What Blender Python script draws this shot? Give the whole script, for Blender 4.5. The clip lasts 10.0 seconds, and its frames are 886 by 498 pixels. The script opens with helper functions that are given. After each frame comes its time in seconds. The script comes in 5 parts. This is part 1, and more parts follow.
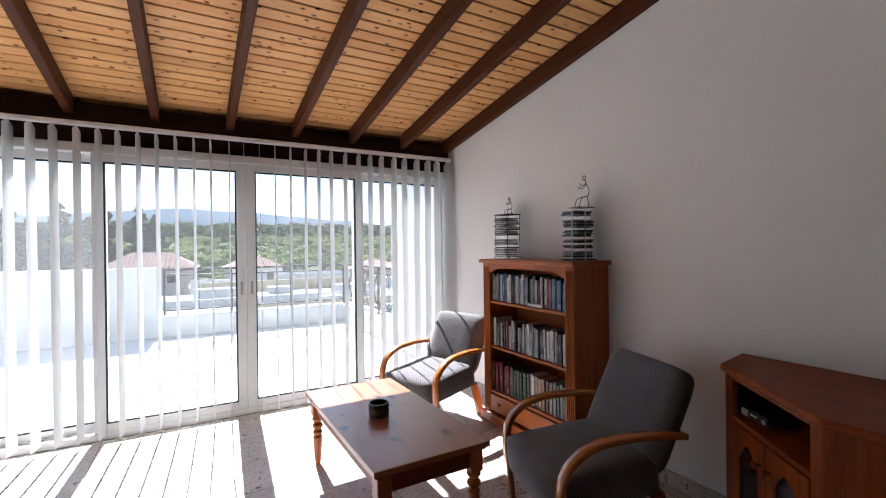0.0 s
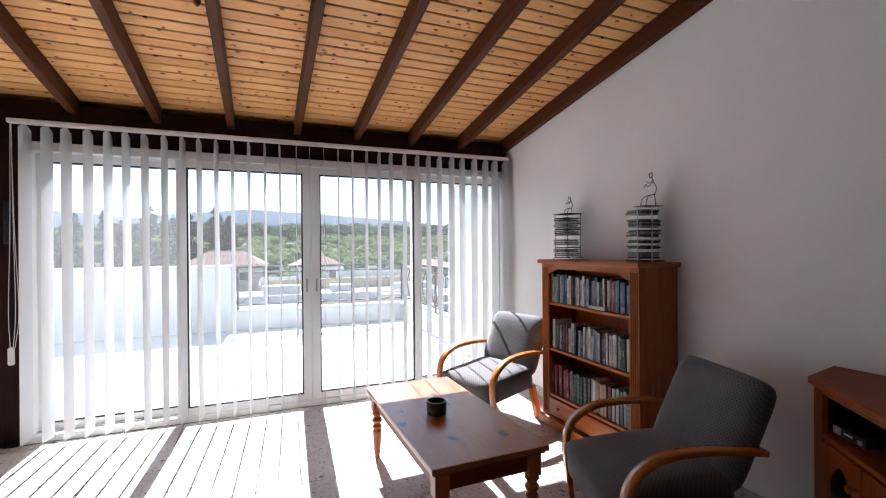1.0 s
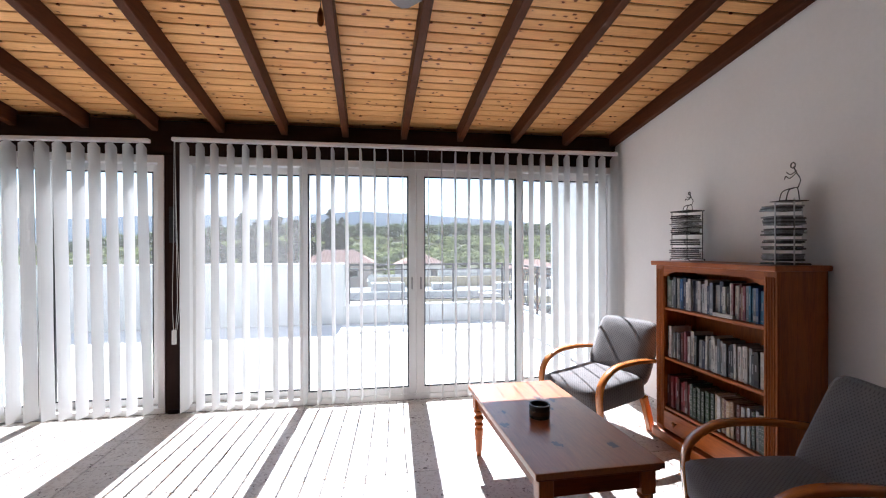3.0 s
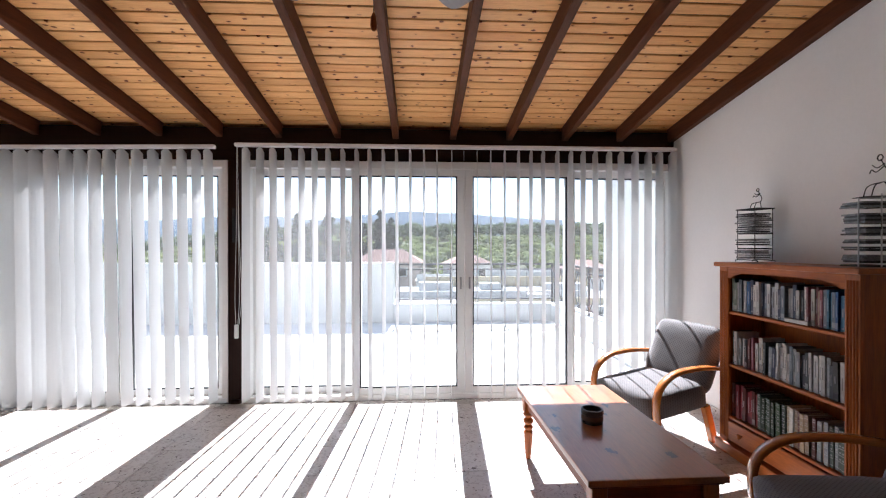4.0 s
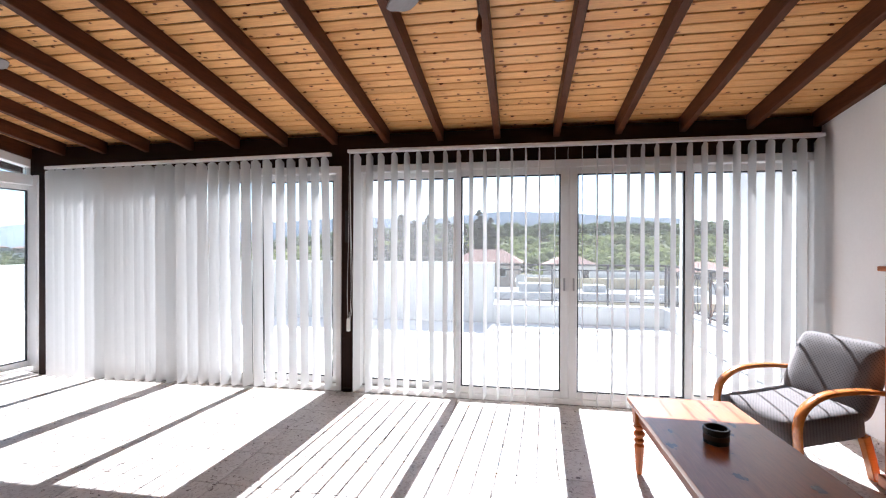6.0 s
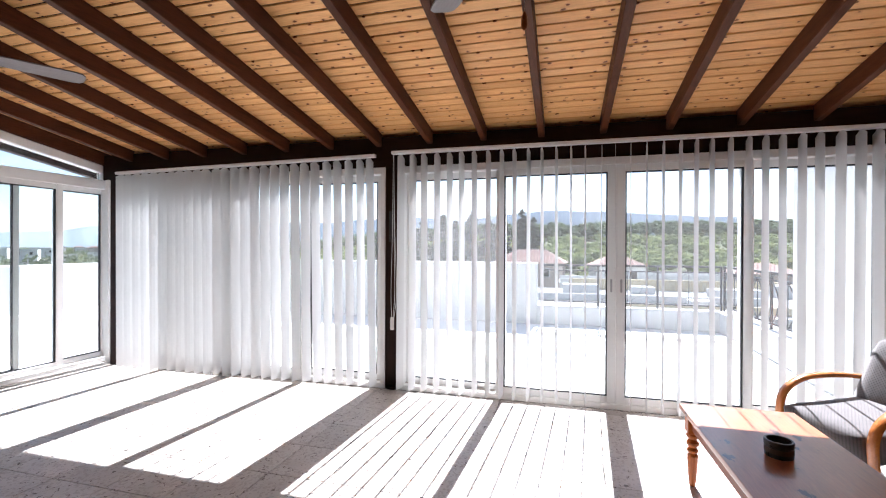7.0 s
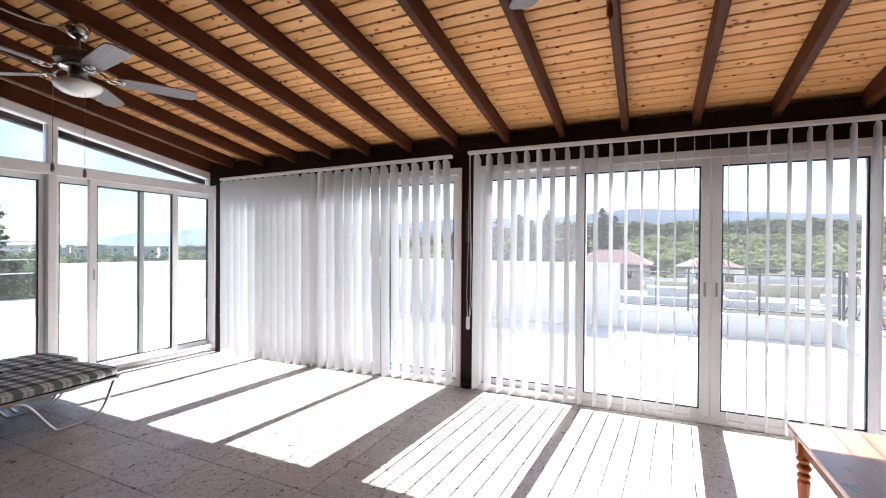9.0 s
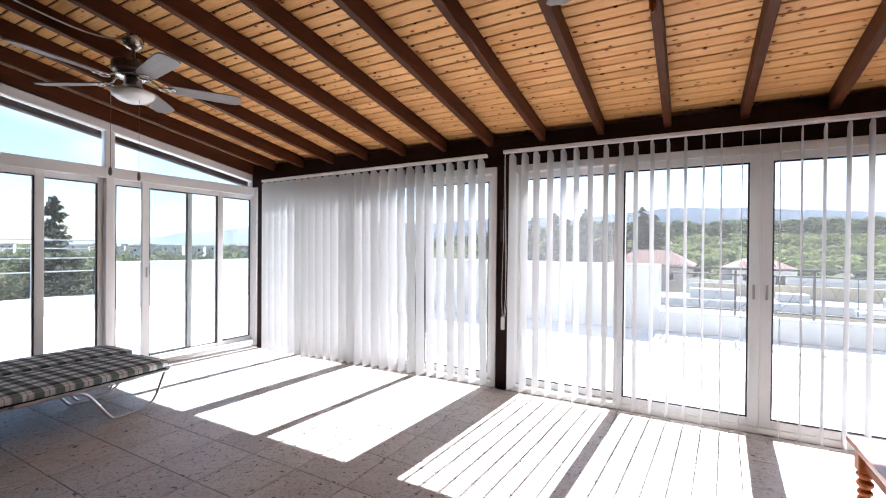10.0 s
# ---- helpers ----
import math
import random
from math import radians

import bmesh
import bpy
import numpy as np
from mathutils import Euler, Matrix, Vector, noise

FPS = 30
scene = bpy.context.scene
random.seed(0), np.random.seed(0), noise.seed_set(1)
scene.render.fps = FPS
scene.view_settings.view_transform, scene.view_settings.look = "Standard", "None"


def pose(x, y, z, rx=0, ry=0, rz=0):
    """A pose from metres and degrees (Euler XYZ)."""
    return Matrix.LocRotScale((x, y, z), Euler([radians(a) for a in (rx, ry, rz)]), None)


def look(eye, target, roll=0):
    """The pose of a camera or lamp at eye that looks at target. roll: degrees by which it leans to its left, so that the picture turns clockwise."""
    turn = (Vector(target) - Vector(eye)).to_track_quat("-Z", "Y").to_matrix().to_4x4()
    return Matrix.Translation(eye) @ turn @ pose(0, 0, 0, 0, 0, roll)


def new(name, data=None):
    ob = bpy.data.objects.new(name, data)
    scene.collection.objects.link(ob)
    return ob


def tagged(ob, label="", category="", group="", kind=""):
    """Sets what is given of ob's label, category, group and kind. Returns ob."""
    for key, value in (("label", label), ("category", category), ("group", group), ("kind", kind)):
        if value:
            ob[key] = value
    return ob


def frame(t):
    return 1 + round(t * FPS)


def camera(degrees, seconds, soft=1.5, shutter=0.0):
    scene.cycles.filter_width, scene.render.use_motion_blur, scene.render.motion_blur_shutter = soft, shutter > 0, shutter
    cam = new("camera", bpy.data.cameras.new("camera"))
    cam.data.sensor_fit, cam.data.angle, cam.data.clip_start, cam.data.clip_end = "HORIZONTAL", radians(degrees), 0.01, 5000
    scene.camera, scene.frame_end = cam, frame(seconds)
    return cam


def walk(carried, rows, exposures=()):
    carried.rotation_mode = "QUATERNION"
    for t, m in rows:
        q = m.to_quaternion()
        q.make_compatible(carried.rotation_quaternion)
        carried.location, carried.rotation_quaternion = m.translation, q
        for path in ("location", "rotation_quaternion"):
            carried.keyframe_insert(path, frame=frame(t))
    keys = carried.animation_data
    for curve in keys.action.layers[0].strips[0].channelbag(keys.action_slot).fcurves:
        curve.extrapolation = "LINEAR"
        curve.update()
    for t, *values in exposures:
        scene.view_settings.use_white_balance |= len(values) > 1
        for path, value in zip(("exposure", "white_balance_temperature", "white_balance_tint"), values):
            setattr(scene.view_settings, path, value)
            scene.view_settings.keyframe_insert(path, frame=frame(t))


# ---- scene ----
# Camera on a tripod head: it pans round an upright axis, the lens ARM metres ahead of it.
cam = camera(90.08, 10.0, soft=1.1)
EYE, ARM = 1.36, 0.0744
PAN = [  # seconds, yaw, pitch, lean
    (0.0, -29.44, -0.21, -0.69),
    (0.5, -25.88, -0.18, -0.59),
    (1.0, -22.16, -0.15, -0.44),
    (1.5, -18.77, -0.14, -0.36),
    (2.0, -15.51, -0.13, -0.31),
    (2.5, -12.31, -0.12, -0.23),
    (4.0, -3.10, -0.13, -0.06),
    (4.5, 0.38, -0.14, 0.05),
    (5.0, 3.79, -0.13, 0.09),
    (5.5, 6.85, -0.13, 0.14),
    (7.0, 15.11, -0.17, 0.25),
    (7.5, 17.79, -0.18, 0.31),
    (8.0, 20.32, -0.21, 0.35),
    (8.5, 22.59, -0.24, 0.41),
    (9.0, 24.76, -0.26, 0.44),
    (9.5, 26.91, -0.29, 0.49),
    (10.0, 29.17, -0.33, 0.56),
]


def head_pose(yaw, pitch, lean):
    a = radians(yaw)
    return pose(-ARM * math.sin(a), ARM * math.cos(a), EYE, 90 + pitch, -lean, yaw)


EXPOSURES = [(0.0, 2.21, 5880, 12), (2.5, 2.12, 5880, 13), (4.5, 2.17, 5940, 14), (7.5, 2.22, 5980, 15), (10.0, 2.27, 5980, 15)]
walk(cam, [(t, head_pose(y, p, l)) for t, y, p, l in PAN], EXPOSURES)

# ---- world and sun ----
SUN_EL, SUN_AZ = radians(45.5), radians(3.3)  # azimuth from +y towards +x
world = bpy.data.worlds.new("world")
scene.world = world
world.use_nodes = True
wn, wl = world.node_tree.nodes, world.node_tree.links
bg = wn["Background"]
sky = wn.new("ShaderNodeTexSky")
sky.sky_type, sky.sun_disc = "NISHITA", False
sky.sun_elevation, sky.sun_rotation = SUN_EL, SUN_AZ
sky.air_density, sky.dust_density, sky.ozone_density = 1.0, 0.3, 3.0
tc = wn.new("ShaderNodeTexCoord")
mp = wn.new("ShaderNodeMapping")
mp.inputs["Scale"].default_value = (1.2, 1.2, 4.0)
cl = wn.new("ShaderNodeTexNoise")
cl.inputs["Scale"].default_value, cl.inputs["Detail"].default_value = 2.2, 6
cr = wn.new("ShaderNodeValToRGB")
cr.color_ramp.elements[0].position, cr.color_ramp.elements[1].position = 0.52, 0.8
mx = wn.new("ShaderNodeMix")
mx.data_type = "RGBA"
mx.inputs[7].default_value = (7.0, 7.2, 7.5, 1)
wl.new(tc.outputs["Generated"], mp.inputs[0])
wl.new(mp.outputs[0], cl.inputs["Vector"])
wl.new(cl.outputs["Fac"], cr.inputs[0])
wl.new(cr.outputs[0], mx.inputs[0])
soft_sky = wn.new("ShaderNodeHueSaturation")
soft_sky.inputs["Saturation"].default_value = 0.85
wl.new(sky.outputs[0], soft_sky.inputs["Color"])
wl.new(soft_sky.outputs[0], mx.inputs[6])
wl.new(mx.outputs[2], bg.inputs[0])
bg.inputs[1].default_value = 0.057

sun = bpy.data.lights.new("sun", "SUN")
sun.energy, sun.angle, sun.color = 5.0, radians(0.5), (1.0, 0.97, 0.93)
sd = Vector((math.sin(SUN_AZ) * math.cos(SUN_EL), math.cos(SUN_AZ) * math.cos(SUN_EL), math.sin(SUN_EL)))
new("sun", sun).matrix_world = look(sd * 50, (0, 0, 0))


# ---- materials ----
def nodes(name):
    m = bpy.data.materials.new(name)
    m.use_nodes = True
    return m, m.node_tree.nodes, m.node_tree.links, m.node_tree.nodes["Principled BSDF"]


def col(c):
    return (*c, 1.0)


def coords(n, l, scale):
    t = n.new("ShaderNodeTexCoord")
    m = n.new("ShaderNodeMapping")
    m.inputs["Scale"].default_value = scale
    l.new(t.outputs["Object"], m.inputs[0])
    return m.outputs[0]


def ramp(n, l, fac, stops):
    r = n.new("ShaderNodeValToRGB")
    els = r.color_ramp.elements
    while len(els) < len(stops):
        els.new(0.5)
    for e, (p, c) in zip(els, stops):
        e.position, e.color = p, col(c) if len(c) == 3 else c
    l.new(fac, r.inputs[0])
    return r.outputs[0]


def mixc(n, l, fac, a, b, mode="MIX"):
    m = n.new("ShaderNodeMix")
    m.data_type, m.blend_type = "RGBA", mode
    for i, v in ((0, fac), (6, a), (7, b)):
        if hasattr(v, "is_linked"):
            l.new(v, m.inputs[i])
        else:
            m.inputs[i].default_value = v if i == 0 else col(v)
    return m.outputs[2]


def noise_tex(n, l, vec, scale, detail=4, rough=0.55, dist=0.0):
    t = n.new("ShaderNodeTexNoise")
    t.inputs["Scale"].default_value, t.inputs["Detail"].default_value = scale, detail
    t.inputs["Roughness"].default_value, t.inputs["Distortion"].default_value = rough, dist
    l.new(vec, t.inputs["Vector"])
    return t.outputs["Fac"]


def bump(n, l, b, height, strength, distance):
    k = n.new("ShaderNodeBump")
    k.inputs["Strength"].default_value, k.inputs["Distance"].default_value = strength, distance
    l.new(height, k.inputs["Height"])
    l.new(k.outputs[0], b.inputs["Normal"])


def plain(name, c, rough=0.5, metal=0.0, vary=0.12, scale=6.0, fine=90.0, relief=0.15, coat=0.0):
    """Paint, metal, plastic: large blotches and a fine grain on one base colour."""
    m, n, l, b = nodes(name)
    v = coords(n, l, (1, 1, 1))
    a = noise_tex(n, l, v, scale, 5)
    f = noise_tex(n, l, v, fine, 3)
    dark = tuple(x * (1 - vary) for x in c)
    lite = tuple(min(1, x * (1 + vary * 0.5)) for x in c)
    base = ramp(n, l, a, [(0.3, dark), (0.7, lite)])
    base = mixc(n, l, 0.25, base, ramp(n, l, f, [(0.3, dark), (0.7, lite)]))
    l.new(base, b.inputs["Base Color"])
    b.inputs["Metallic"].default_value = metal
    r = ramp(n, l, a, [(0.3, (rough * 0.85,) * 3), (0.7, (min(1, rough * 1.15),) * 3)])
    l.new(r, b.inputs["Roughness"])
    b.inputs["Coat Weight"].default_value = coat
    if relief:
        bump(n, l, b, f, relief, 0.002)
    return m


def wood(name, light, dark, along="x", scale=1.0, rough=0.4, knots=0.0, island=False, random=False, coat=0.0, spec=0.5):
    """Sawn wood: stretched grain, wide tone bands, knots."""
    m, n, l, b = nodes(name)
    s = {"x": (1.0, 12, 12), "y": (12, 1.0, 12), "z": (12, 12, 1.0)}[along]
    v = coords(n, l, tuple(q * scale for q in s))
    if island or random:
        g = n.new("ShaderNodeNewGeometry" if island else "ShaderNodeObjectInfo")
        o = g.outputs["Random Per Island" if island else "Random"]
        add = n.new("ShaderNodeVectorMath")
        sc = n.new("ShaderNodeMath")
        sc.operation, sc.inputs[1].default_value = "MULTIPLY", 40.0
        l.new(o, sc.inputs[0])
        l.new(v, add.inputs[0])
        l.new(sc.outputs[0], add.inputs[1])
        v = add.outputs[0]
    a = noise_tex(n, l, v, 1.3, 5, 0.6, 1.2)
    f = noise_tex(n, l, v, 9.0, 4, 0.7, 0.4)
    base = ramp(n, l, a, [(0.25, dark), (0.55, light), (0.8, tuple(x * 0.8 for x in light))])
    base = mixc(n, l, 0.45, base, ramp(n, l, f, [(0.3, tuple(x * 0.7 for x in dark)), (0.7, light)]))
    if island or random:
        t = ramp(n, l, o, [(0.0, (0.78, 0.73, 0.66)), (0.3, (0.96, 0.94, 0.91)), (0.7, (1, 1, 1)), (1.0, (0.9, 0.82, 0.73))])
        base = mixc(n, l, 1.0, base, t, "MULTIPLY")
    if knots:
        k = coords(n, l, {"x": (9, 14, 14), "y": (14, 9, 14), "z": (14, 14, 9)}[along])
        if island:
            ka = n.new("ShaderNodeVectorMath")
            l.new(k, ka.inputs[0])
            l.new(sc.outputs[0], ka.inputs[1])
            k = ka.outputs[0]
        vo = n.new("ShaderNodeTexVoronoi")
        vo.inputs["Scale"].default_value = knots
        l.new(k, vo.inputs["Vector"])
        kn = noise_tex(n, l, k, 3.5, 2)
        wob = n.new("ShaderNodeMath")
        wob.operation = "MULTIPLY_ADD"
        wob.inputs[1].default_value, wob.inputs[2].default_value = 0.34, -0.17
        l.new(kn, wob.inputs[0])
        dst = n.new("ShaderNodeMath")
        dst.operation = "ADD"
        l.new(vo.outputs["Distance"], dst.inputs[0])
        l.new(wob.outputs[0], dst.inputs[1])
        kc = ramp(n, l, dst.outputs[0], [(0.13, (1, 1, 1)), (0.16, (0, 0, 0))])
        halo = ramp(n, l, dst.outputs[0], [(0.13, (0.5, 0.5, 0.5)), (0.28, (0, 0, 0))])
        base = mixc(n, l, halo, base, tuple(x * 0.72 for x in dark))
        base = mixc(n, l, kc, base, (dark[0] * 0.2, dark[1] * 0.12, dark[2] * 0.08))
    l.new(base, b.inputs["Base Color"])
    b.inputs["Roughness"].default_value = rough
    b.inputs["Specular IOR Level"].default_value = spec
    b.inputs["Coat Weight"].default_value = coat
    b.inputs["Coat Roughness"].default_value = 0.25
    bump(n, l, b, f, 0.2, 0.0015)
    return m


def terrazzo(name, c, chip, pit):
    """Cast stone tile: pale ground, grey and tan chips, dark pits, each tile a little different."""
    m, n, l, b = nodes(name)
    v = coords(n, l, (1, 1, 1))
    oi = n.new("ShaderNodeObjectInfo")
    add = n.new("ShaderNodeVectorMath")
    sc = n.new("ShaderNodeMath")
    sc.operation, sc.inputs[1].default_value = "MULTIPLY", 30.0
    l.new(oi.outputs["Random"], sc.inputs[0])
    l.new(v, add.inputs[0])
    l.new(sc.outputs[0], add.inputs[1])
    v = add.outputs[0]
    a = noise_tex(n, l, v, 5.0, 5)
    base = ramp(n, l, a, [(0.3, tuple(x * 0.85 for x in c)), (0.7, c)])
    vo = n.new("ShaderNodeTexVoronoi")
    vo.inputs["Scale"].default_value = 75
    l.new(v, vo.inputs["Vector"])
    base = mixc(n, l, ramp(n, l, vo.outputs["Color"], [(0.6, (0, 0, 0)), (0.75, (0.75, 0.75, 0.75))]), base, chip)
    pn = noise_tex(n, l, v, 32.0, 3, 0.5, 0.6)
    pits = ramp(n, l, pn, [(0.63, (0, 0, 0)), (0.68, (1, 1, 1))])
    base = mixc(n, l, pits, base, pit)
    t = ramp(n, l, oi.outputs["Random"], [(0.0, (0.86, 0.85, 0.84)), (1.0, (1, 1, 1))])
    base = mixc(n, l, 1.0, base, t, "MULTIPLY")
    l.new(base, b.inputs["Base Color"])
    b.inputs["Roughness"].default_value = 0.42
    inv = n.new("ShaderNodeMath")
    inv.operation, inv.inputs[0].default_value = "SUBTRACT", 1.0
    l.new(pits, inv.inputs[1])
    bump(n, l, b, inv.outputs[0], 0.4, 0.002)
    return m


def leafy(name, a, c, through_light=0.4):
    m, n, l, b = nodes(name)
    g = n.new("ShaderNodeNewGeometry")
    base = ramp(n, l, g.outputs["Random Per Island"], [(0.0, a), (1.0, c)])
    v = coords(n, l, (1, 1, 1))
    base = mixc(n, l, 0.5, base, ramp(n, l, noise_tex(n, l, v, 0.12, 3), [(0.35, a), (0.65, c)]))
    n.remove(b)
    di, tl, ms = n.new("ShaderNodeBsdfDiffuse"), n.new("ShaderNodeBsdfTranslucent"), n.new("ShaderNodeMixShader")
    l.new(base, di.inputs[0])
    l.new(base, tl.inputs[0])
    ms.inputs[0].default_value = through_light
    l.new(di.outputs[0], ms.inputs[1])
    l.new(tl.outputs[0], ms.inputs[2])
    l.new(ms.outputs[0], n["Material Output"].inputs[0])
    return m


def fabric(name, a, c, scale, rough=0.9):
    """Woven upholstery: a small regular weave of dark flecks on grey."""
    m, n, l, b = nodes(name)
    v = coords(n, l, (1, 1, 1))
    sep = n.new("ShaderNodeSeparateXYZ")
    l.new(v, sep.inputs[0])
    waves = []
    for ax in (0, 1):
        wrap = n.new("ShaderNodeMath")
        wrap.operation = "ADD" if ax else "SUBTRACT"
        l.new(sep.outputs[ax], wrap.inputs[0])
        l.new(sep.outputs[2], wrap.inputs[1])
        k = n.new("ShaderNodeMath")
        k.operation, k.inputs[1].default_value = "MULTIPLY", 2 * math.pi / scale
        l.new(wrap.outputs[0], k.inputs[0])
        w = n.new("ShaderNodeMath")
        w.operation = "SINE"
        l.new(k.outputs[0], w.inputs[0])
        waves.append(w.outputs[0])
    ck = n.new("ShaderNodeMath")
    ck.operation = "MULTIPLY"
    l.new(waves[0], ck.inputs[0])
    l.new(waves[1], ck.inputs[1])
    base = ramp(n, l, ck.outputs[0], [(0.35, a), (0.6, c)])
    base = mixc(n, l, 0.3, base, ramp(n, l, noise_tex(n, l, v, 9, 4), [(0.3, c), (0.7, a)]))
    l.new(base, b.inputs["Base Color"])
    b.inputs["Roughness"].default_value = rough
    b.inputs["Sheen Weight"].default_value = 0.25
    bump(n, l, b, noise_tex(n, l, v, 260, 2), 0.5, 0.002)
    return m


def plaid(name):
    """Dark green and cream check with thin lines, woven."""
    m, n, l, b = nodes(name)
    v = coords(n, l, (1, 1, 1))
    sep = n.new("ShaderNodeSeparateXYZ")
    l.new(v, sep.inputs[0])

    def bands(sock, period, stops):
        d = n.new("ShaderNodeMath")
        d.operation, d.inputs[1].default_value = "DIVIDE", period
        l.new(sock, d.inputs[0])
        f = n.new("ShaderNodeMath")
        f.operation = "FRACT"
        l.new(d.outputs[0], f.inputs[0])
        r = n.new("ShaderNodeValToRGB")
        r.color_ramp.interpolation = "CONSTANT"
        els = r.color_ramp.elements
        while len(els) < len(stops):
            els.new(0.5)
        for e, (p, g) in zip(els, stops):
            e.position, e.color = p, (g, g, g, 1)
        l.new(f.outputs[0], r.inputs[0])
        return r.outputs[0]

    stops = [(0.0, 1.0), (0.45, 0.0), (0.66, 0.7), (0.71, 0.0), (0.93, 0.4)]
    bx, by = bands(sep.outputs["X"], 0.115, stops), bands(sep.outputs["Y"], 0.115, stops)
    half = n.new("ShaderNodeMath")
    half.operation = "ADD"
    l.new(bx, half.inputs[0])
    l.new(by, half.inputs[1])
    mean = n.new("ShaderNodeMath")
    mean.operation, mean.inputs[1].default_value = "MULTIPLY", 0.5
    l.new(half.outputs[0], mean.inputs[0])
    base = ramp(n, l, mean.outputs[0], [(0.0, (0.85, 0.84, 0.79)), (0.5, (0.22, 0.265, 0.24)), (1.0, (0.015, 0.03, 0.026))])
    base = mixc(n, l, 0.1, base, ramp(n, l, noise_tex(n, l, v, 300, 2), [(0.3, (0.02, 0.02, 0.02)), (0.7, (0.5, 0.5, 0.5))]))
    l.new(base, b.inputs["Base Color"])
    b.inputs["Roughness"].default_value = 0.9
    bump(n, l, b, noise_tex(n, l, v, 350, 2), 0.4, 0.002)
    return m


def glass(name, tint=(0.97, 0.99, 0.98)):
    """Thin window glass: clear, with the sheen that grows towards grazing angles."""
    m, n, l, b = nodes(name)
    n.remove(b)
    tr, gl, mixs, fr = n.new("ShaderNodeBsdfTransparent"), n.new("ShaderNodeBsdfGlossy"), n.new("ShaderNodeMixShader"), n.new("ShaderNodeFresnel")
    tr.inputs[0].default_value = col(tint)
    gl.inputs["Roughness"].default_value = 0.0
    fr.inputs[0].default_value = 1.45
    l.new(fr.outputs[0], mixs.inputs[0])
    l.new(tr.outputs[0], mixs.inputs[1])
    l.new(gl.outputs[0], mixs.inputs[2])
    l.new(mixs.outputs[0], n["Material Output"].inputs[0])
    return m


def veiled_glass(name, share):
    """Window glass with a scattering film: dust, and a veil standing in for haze and glare."""
    m = glass(name)
    n, l = m.node_tree.nodes, m.node_tree.links
    out = n["Material Output"].inputs[0]
    clear = out.links[0].from_socket
    tl, di, a, b = n.new("ShaderNodeBsdfTranslucent"), n.new("ShaderNodeBsdfDiffuse"), n.new("ShaderNodeMixShader"), n.new("ShaderNodeMixShader")
    for s in (tl, di):
        s.inputs[0].default_value = (0.8, 0.8, 0.8, 1)
    l.new(tl.outputs[0], a.inputs[1])
    l.new(di.outputs[0], a.inputs[2])
    b.inputs[0].default_value = share
    l.new(clear, b.inputs[1])
    l.new(a.outputs[0], b.inputs[2])
    l.new(b.outputs[0], out)
    return m


def cloth_slat(name):
    """White blind fabric that lets daylight glow through."""
    m, n, l, b = nodes(name)
    n.remove(b)
    v = coords(n, l, (1, 1, 1))
    w = noise_tex(n, l, v, 220, 3)
    c = ramp(n, l, w, [(0.3, (0.77, 0.77, 0.765)), (0.7, (0.82, 0.82, 0.815))])
    di, tl, ms = n.new("ShaderNodeBsdfDiffuse"), n.new("ShaderNodeBsdfTranslucent"), n.new("ShaderNodeMixShader")
    l.new(c, di.inputs[0])
    l.new(c, tl.inputs[0])
    ms.inputs[0].default_value = 0.45
    l.new(di.outputs[0], ms.inputs[1])
    l.new(tl.outputs[0], ms.inputs[2])
    l.new(ms.outputs[0], n["Material Output"].inputs[0])
    return m


